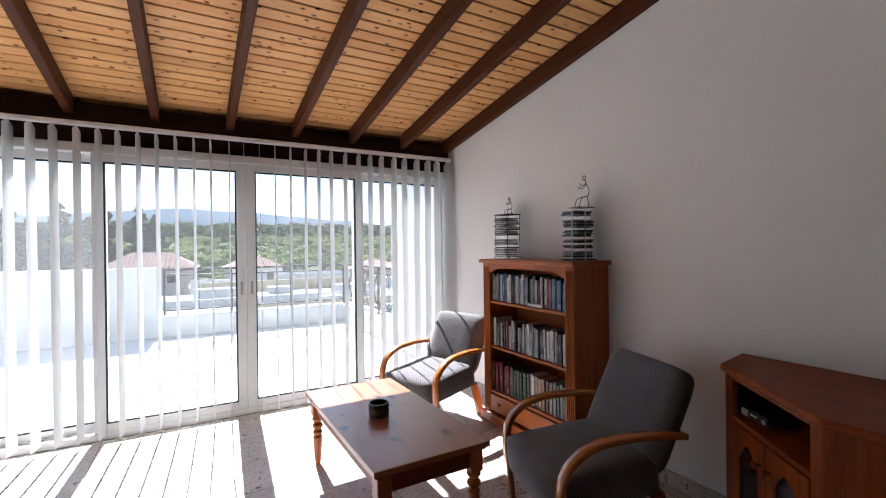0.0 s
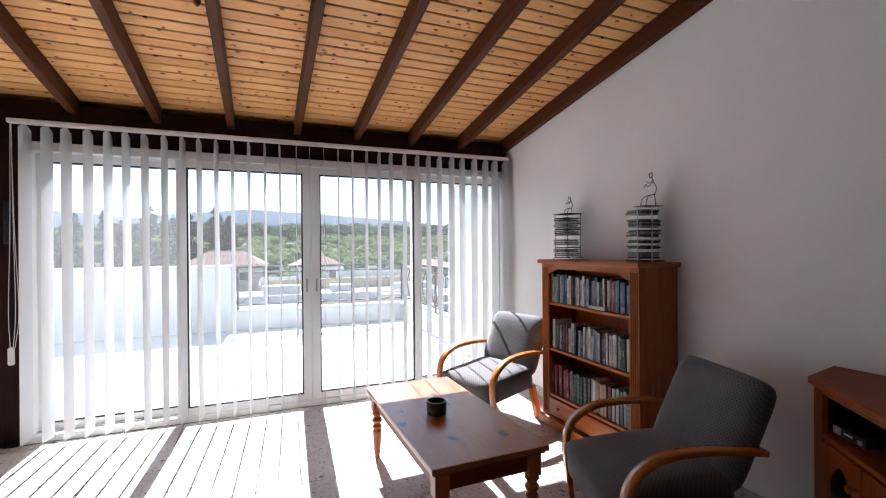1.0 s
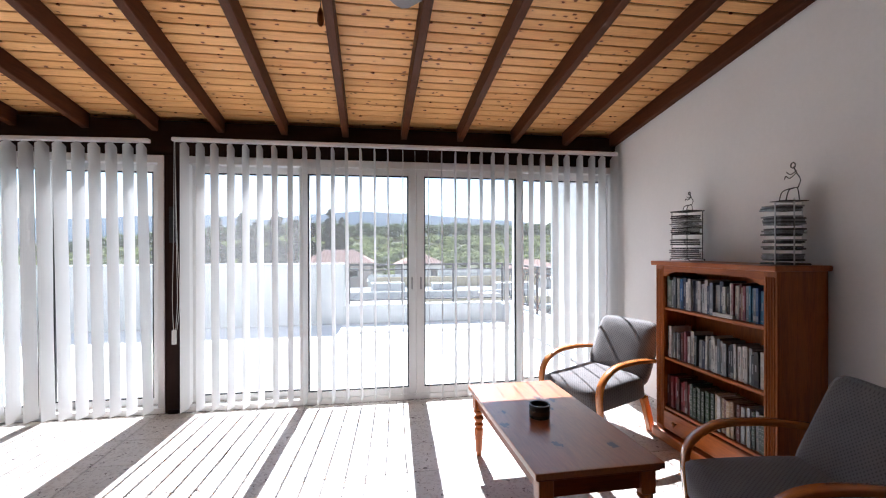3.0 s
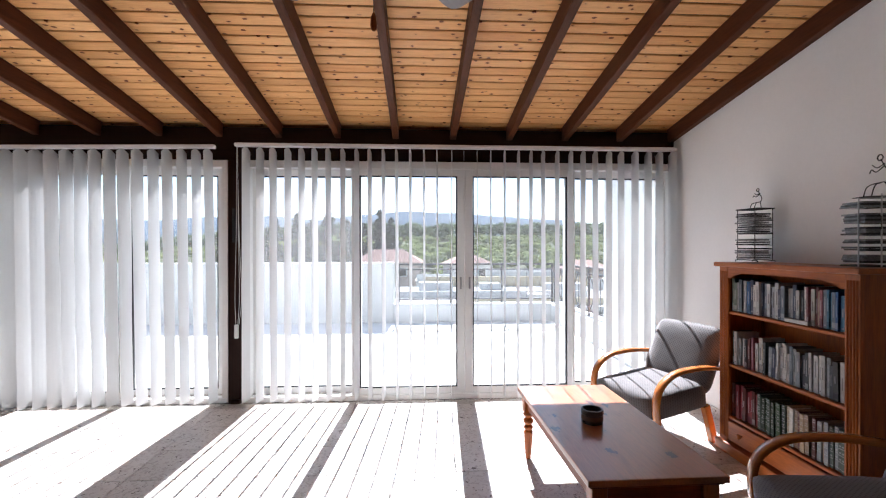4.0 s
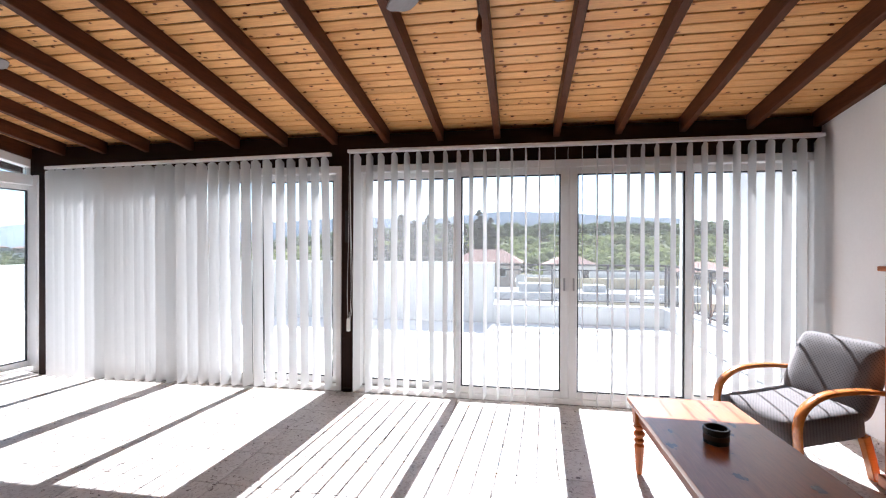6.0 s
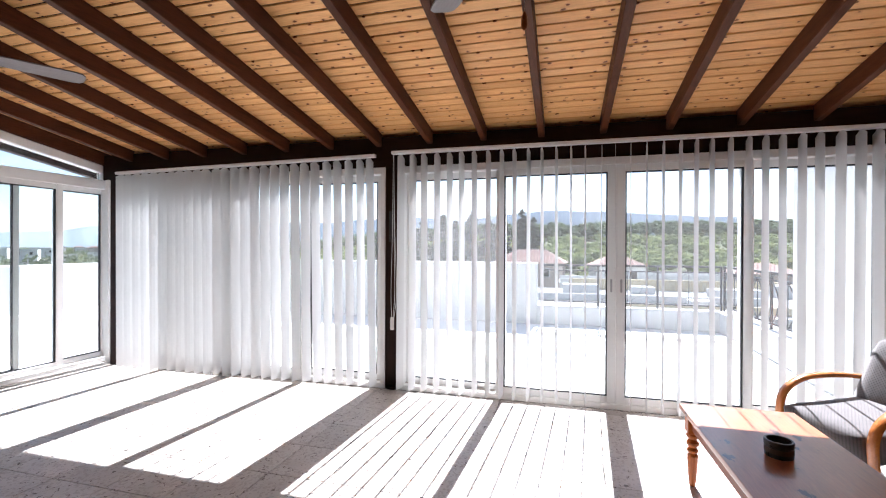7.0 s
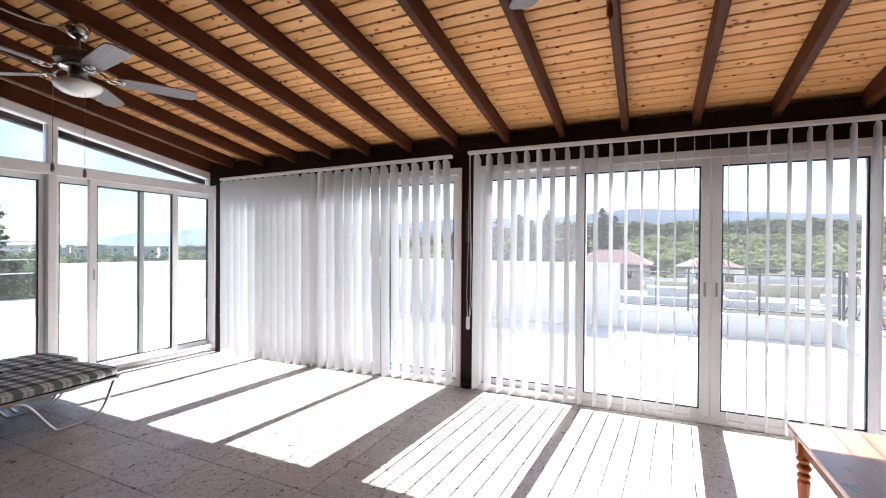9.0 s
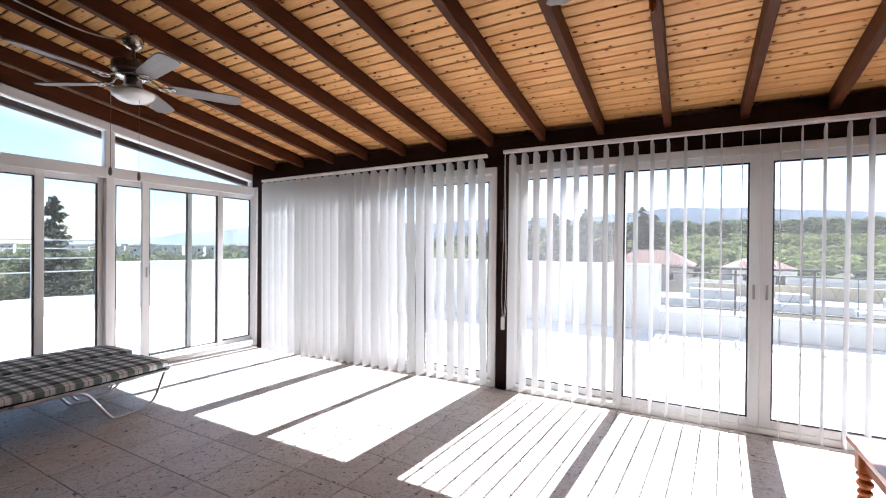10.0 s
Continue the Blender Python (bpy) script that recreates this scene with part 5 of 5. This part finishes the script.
# ---- ceiling fans ----
def fan(x, y, turn, label, chains, knob):
    zb = roof_z(y)
    f = root("ceiling_fan", pose(x, y, zb, 0, 0, turn), label, "ceiling fan", "ceiling fans")
    part("canopy", lathe([(0.05, 0.0), (0.062, -0.012), (0.064, -0.035), (0.058, -0.045), (0.056, -0.062), (0.042, -0.075), (0.022, -0.085)], 24), M["chrome"], f, smooth=True)
    part("rod", lathe([(0.013, -0.08), (0.013, -0.155), (0.022, -0.16), (0.022, -0.172)], 12), M["bronze"], f, smooth=True)
    part("motor", lathe([(0.03, -0.165), (0.09, -0.17), (0.118, -0.18), (0.123, -0.192), (0.123, -0.238), (0.112, -0.25), (0.07, -0.258)], 32), M["bronze"], f, smooth=False)
    part("flywheel", lathe([(0.06, -0.258), (0.098, -0.262), (0.102, -0.272), (0.09, -0.282), (0.05, -0.286)], 28), M["chrome"], f, "bright chrome ring under the motor", True)
    part("light_collar", lathe([(0.05, -0.284), (0.052, -0.325), (0.07, -0.345), (0.118, -0.365), (0.126, -0.372)], 28), M["bronze"], f, smooth=True)
    part("light_bowl", lathe([(0.126, -0.372), (0.131, -0.38), (0.118, -0.404), (0.088, -0.427), (0.05, -0.441), (0.014, -0.446)], 32), M["opal"], f, "white opal light bowl", True)
    for i in range(5):
        m = pose(0, 0, -0.3, 0, 0, 72 * i)
        bl = [(0.2, -0.045), (0.26, -0.058), (0.6, -0.068), (0.645, -0.06), (0.665, -0.035), (0.665, 0.035), (0.645, 0.06), (0.6, 0.068), (0.26, 0.058), (0.2, 0.045)]
        part("blade", prism(bl, "z", -0.004, 0.004, 0.0015), M["blade"], f, m=m @ pose(0, 0, -0.01, -12, 0, 0))
        bm = tube(arc([(0.085, 0, 0.028), (0.115, 0.012, 0.02), (0.15, 0.0, -0.004)]), 0.009, 7)
        for r0, cx in ((0.03, 0.178), (0.022, 0.222)):
            ring = [(cx + r0 * math.cos(k * math.pi / 8), r0 * math.sin(k * math.pi / 8), -0.016) for k in range(17)]
            tube(ring, 0.0065, 6, bm)
        part("blade_iron", bm, M["chrome"], f, "chrome double-ring bracket", True, m)
    back = Matrix.Rotation(radians(-turn), 3, "Z")
    for dx, dy, end in chains:
        p = back @ Vector((dx, dy, 0))
        part("pull_chain", tube([(p.x, p.y, -0.35), (p.x, p.y, end + 0.04)], 0.0016, 5), M["chrome"], f)
        part("pull_knob", lathe([(0.003, 0.045), (0.009, 0.03), (0.011, 0.004), (0.008, -0.008), (0.003, -0.014)], 10, None, (p.x, p.y, end)), M[knob], f)
    return f


fan(-3.315, 1.645, 62, "pewter ceiling fan with grey blades and an opal light", ((-0.035, -0.115, -0.93), (0.07, 0.005, -0.955)), "bronze")
fan(-0.18, 1.52, 54, "pewter ceiling fan with grey blades and a wooden pull", ((0.04, -0.02, -0.7),), "pine_z")
cd = root("cable_conduit", None, "white cable run along the ceiling to the fan", "cable")
part("cable", tube(arc([on_roof(-3.32, 2.44, -0.01), on_roof(-3.4, 2.5, -0.03), on_roof(-3.6, 2.8, -0.012), on_roof(-3.6, 4.0, -0.012), on_roof(-3.6, 6.0, -0.012)]), 0.006, 6), M["plastic_white"], cd)


# ---- sun loungers ----
def lounger(m, w, label):
    """Folding lounger lying along local y; its foot end is at y = 0, the rest runs to -y."""
    s = root("sun_lounger", m, label, "sun lounger", "sun loungers")
    L, z = 1.9, 0.285
    part("mattress", cushion(w, 1.2, 0.07, 0.006, None, 16), M["plaid"], s, "green plaid padded cover", True, pose(0, -0.605, z + 0.01))
    part("mattress", cushion(w, 0.66, 0.07, 0.006), M["plaid"], s, "green plaid padded cover", True, pose(0, -1.55, z + 0.01))
    part("webbing", box(-w / 2 + 0.03, w / 2 - 0.03, -L + 0.02, -0.03, z - 0.006, z + 0.006), M["webbing"], s)
    k = w / 2 - 0.015
    part("frame", tube([(-k, -L, z), (-k, -0.06, z), (-k + 0.05, -0.01, z), (k - 0.05, -0.01, z), (k, -0.06, z), (k, -L, z), (-k, -L, z)], 0.0125, 8), M["tube"], s)
    for yc in (-0.34, -1.5):
        for sx in (-1, 1):
            x = sx * (k - 0.01)
            part("leg", tube(arc([(x, yc + 0.27, z), (x, yc + 0.2, 0.1), (x, yc + 0.14, 0.03), (x, yc + 0.06, 0.0125), (x, yc - 0.09, 0.0125), (x, yc - 0.15, 0.035), (x, yc - 0.28, 0.22), (x, yc - 0.36, z - 0.015), (x, yc - 0.52, z)], 4), 0.0115, 8), M["tube"], s, smooth=True)
    return s


lounger(pose(-4.24, 2.25, 0, 0, 0, 3), 0.68, "folding aluminium sun lounger with a green plaid cushion")
lounger(pose(-4.86, 2.3, 0, 0, 0, 3), 0.55, "second folding sun lounger with a green plaid cushion by the glass")

# ---- floor tiles ----
TILE = 0.39
cache = {}
rest = bmesh.new()
nx0, nx1 = math.floor((XL - 0.0 - 0.23) / TILE), math.ceil((XR - 0.23) / TILE)
for i in range(nx0, nx1):
    for j in range(-22, 3):
        x0, x1 = max(XL - 0.06, 0.23 + i * TILE), min(XR, 0.23 + (i + 1) * TILE)
        y0, y1 = max(YB, 3.145 + j * TILE), min(4.04, 3.145 + (j + 1) * TILE)
        if x1 - x0 < 0.01 or y1 - y0 < 0.01:
            continue
        if j < -9:
            box(x0 + 0.0015, x1 - 0.0015, y0 + 0.0015, y1 - 0.0015, -0.012, 0.0, 0.0, rest)
            continue
        key = (round(x1 - x0, 3), round(y1 - y0, 3))
        if key not in cache:
            w, d = key
            cache[key] = mesh_of(box(-w / 2 + 0.0022, w / 2 - 0.0022, -d / 2 + 0.0022, d / 2 - 0.0022, -0.012, 0.0, 0.0015), "tile", M["tile"])
        ob = new("tile", cache[key])
        ob.parent = floor
        ob.location = ((x0 + x1) / 2, (y0 + y1) / 2, rng.uniform(-0.0006, 0.0))
tagged(part("far_tiles", rest, M["tile"], floor), kind="stuff")
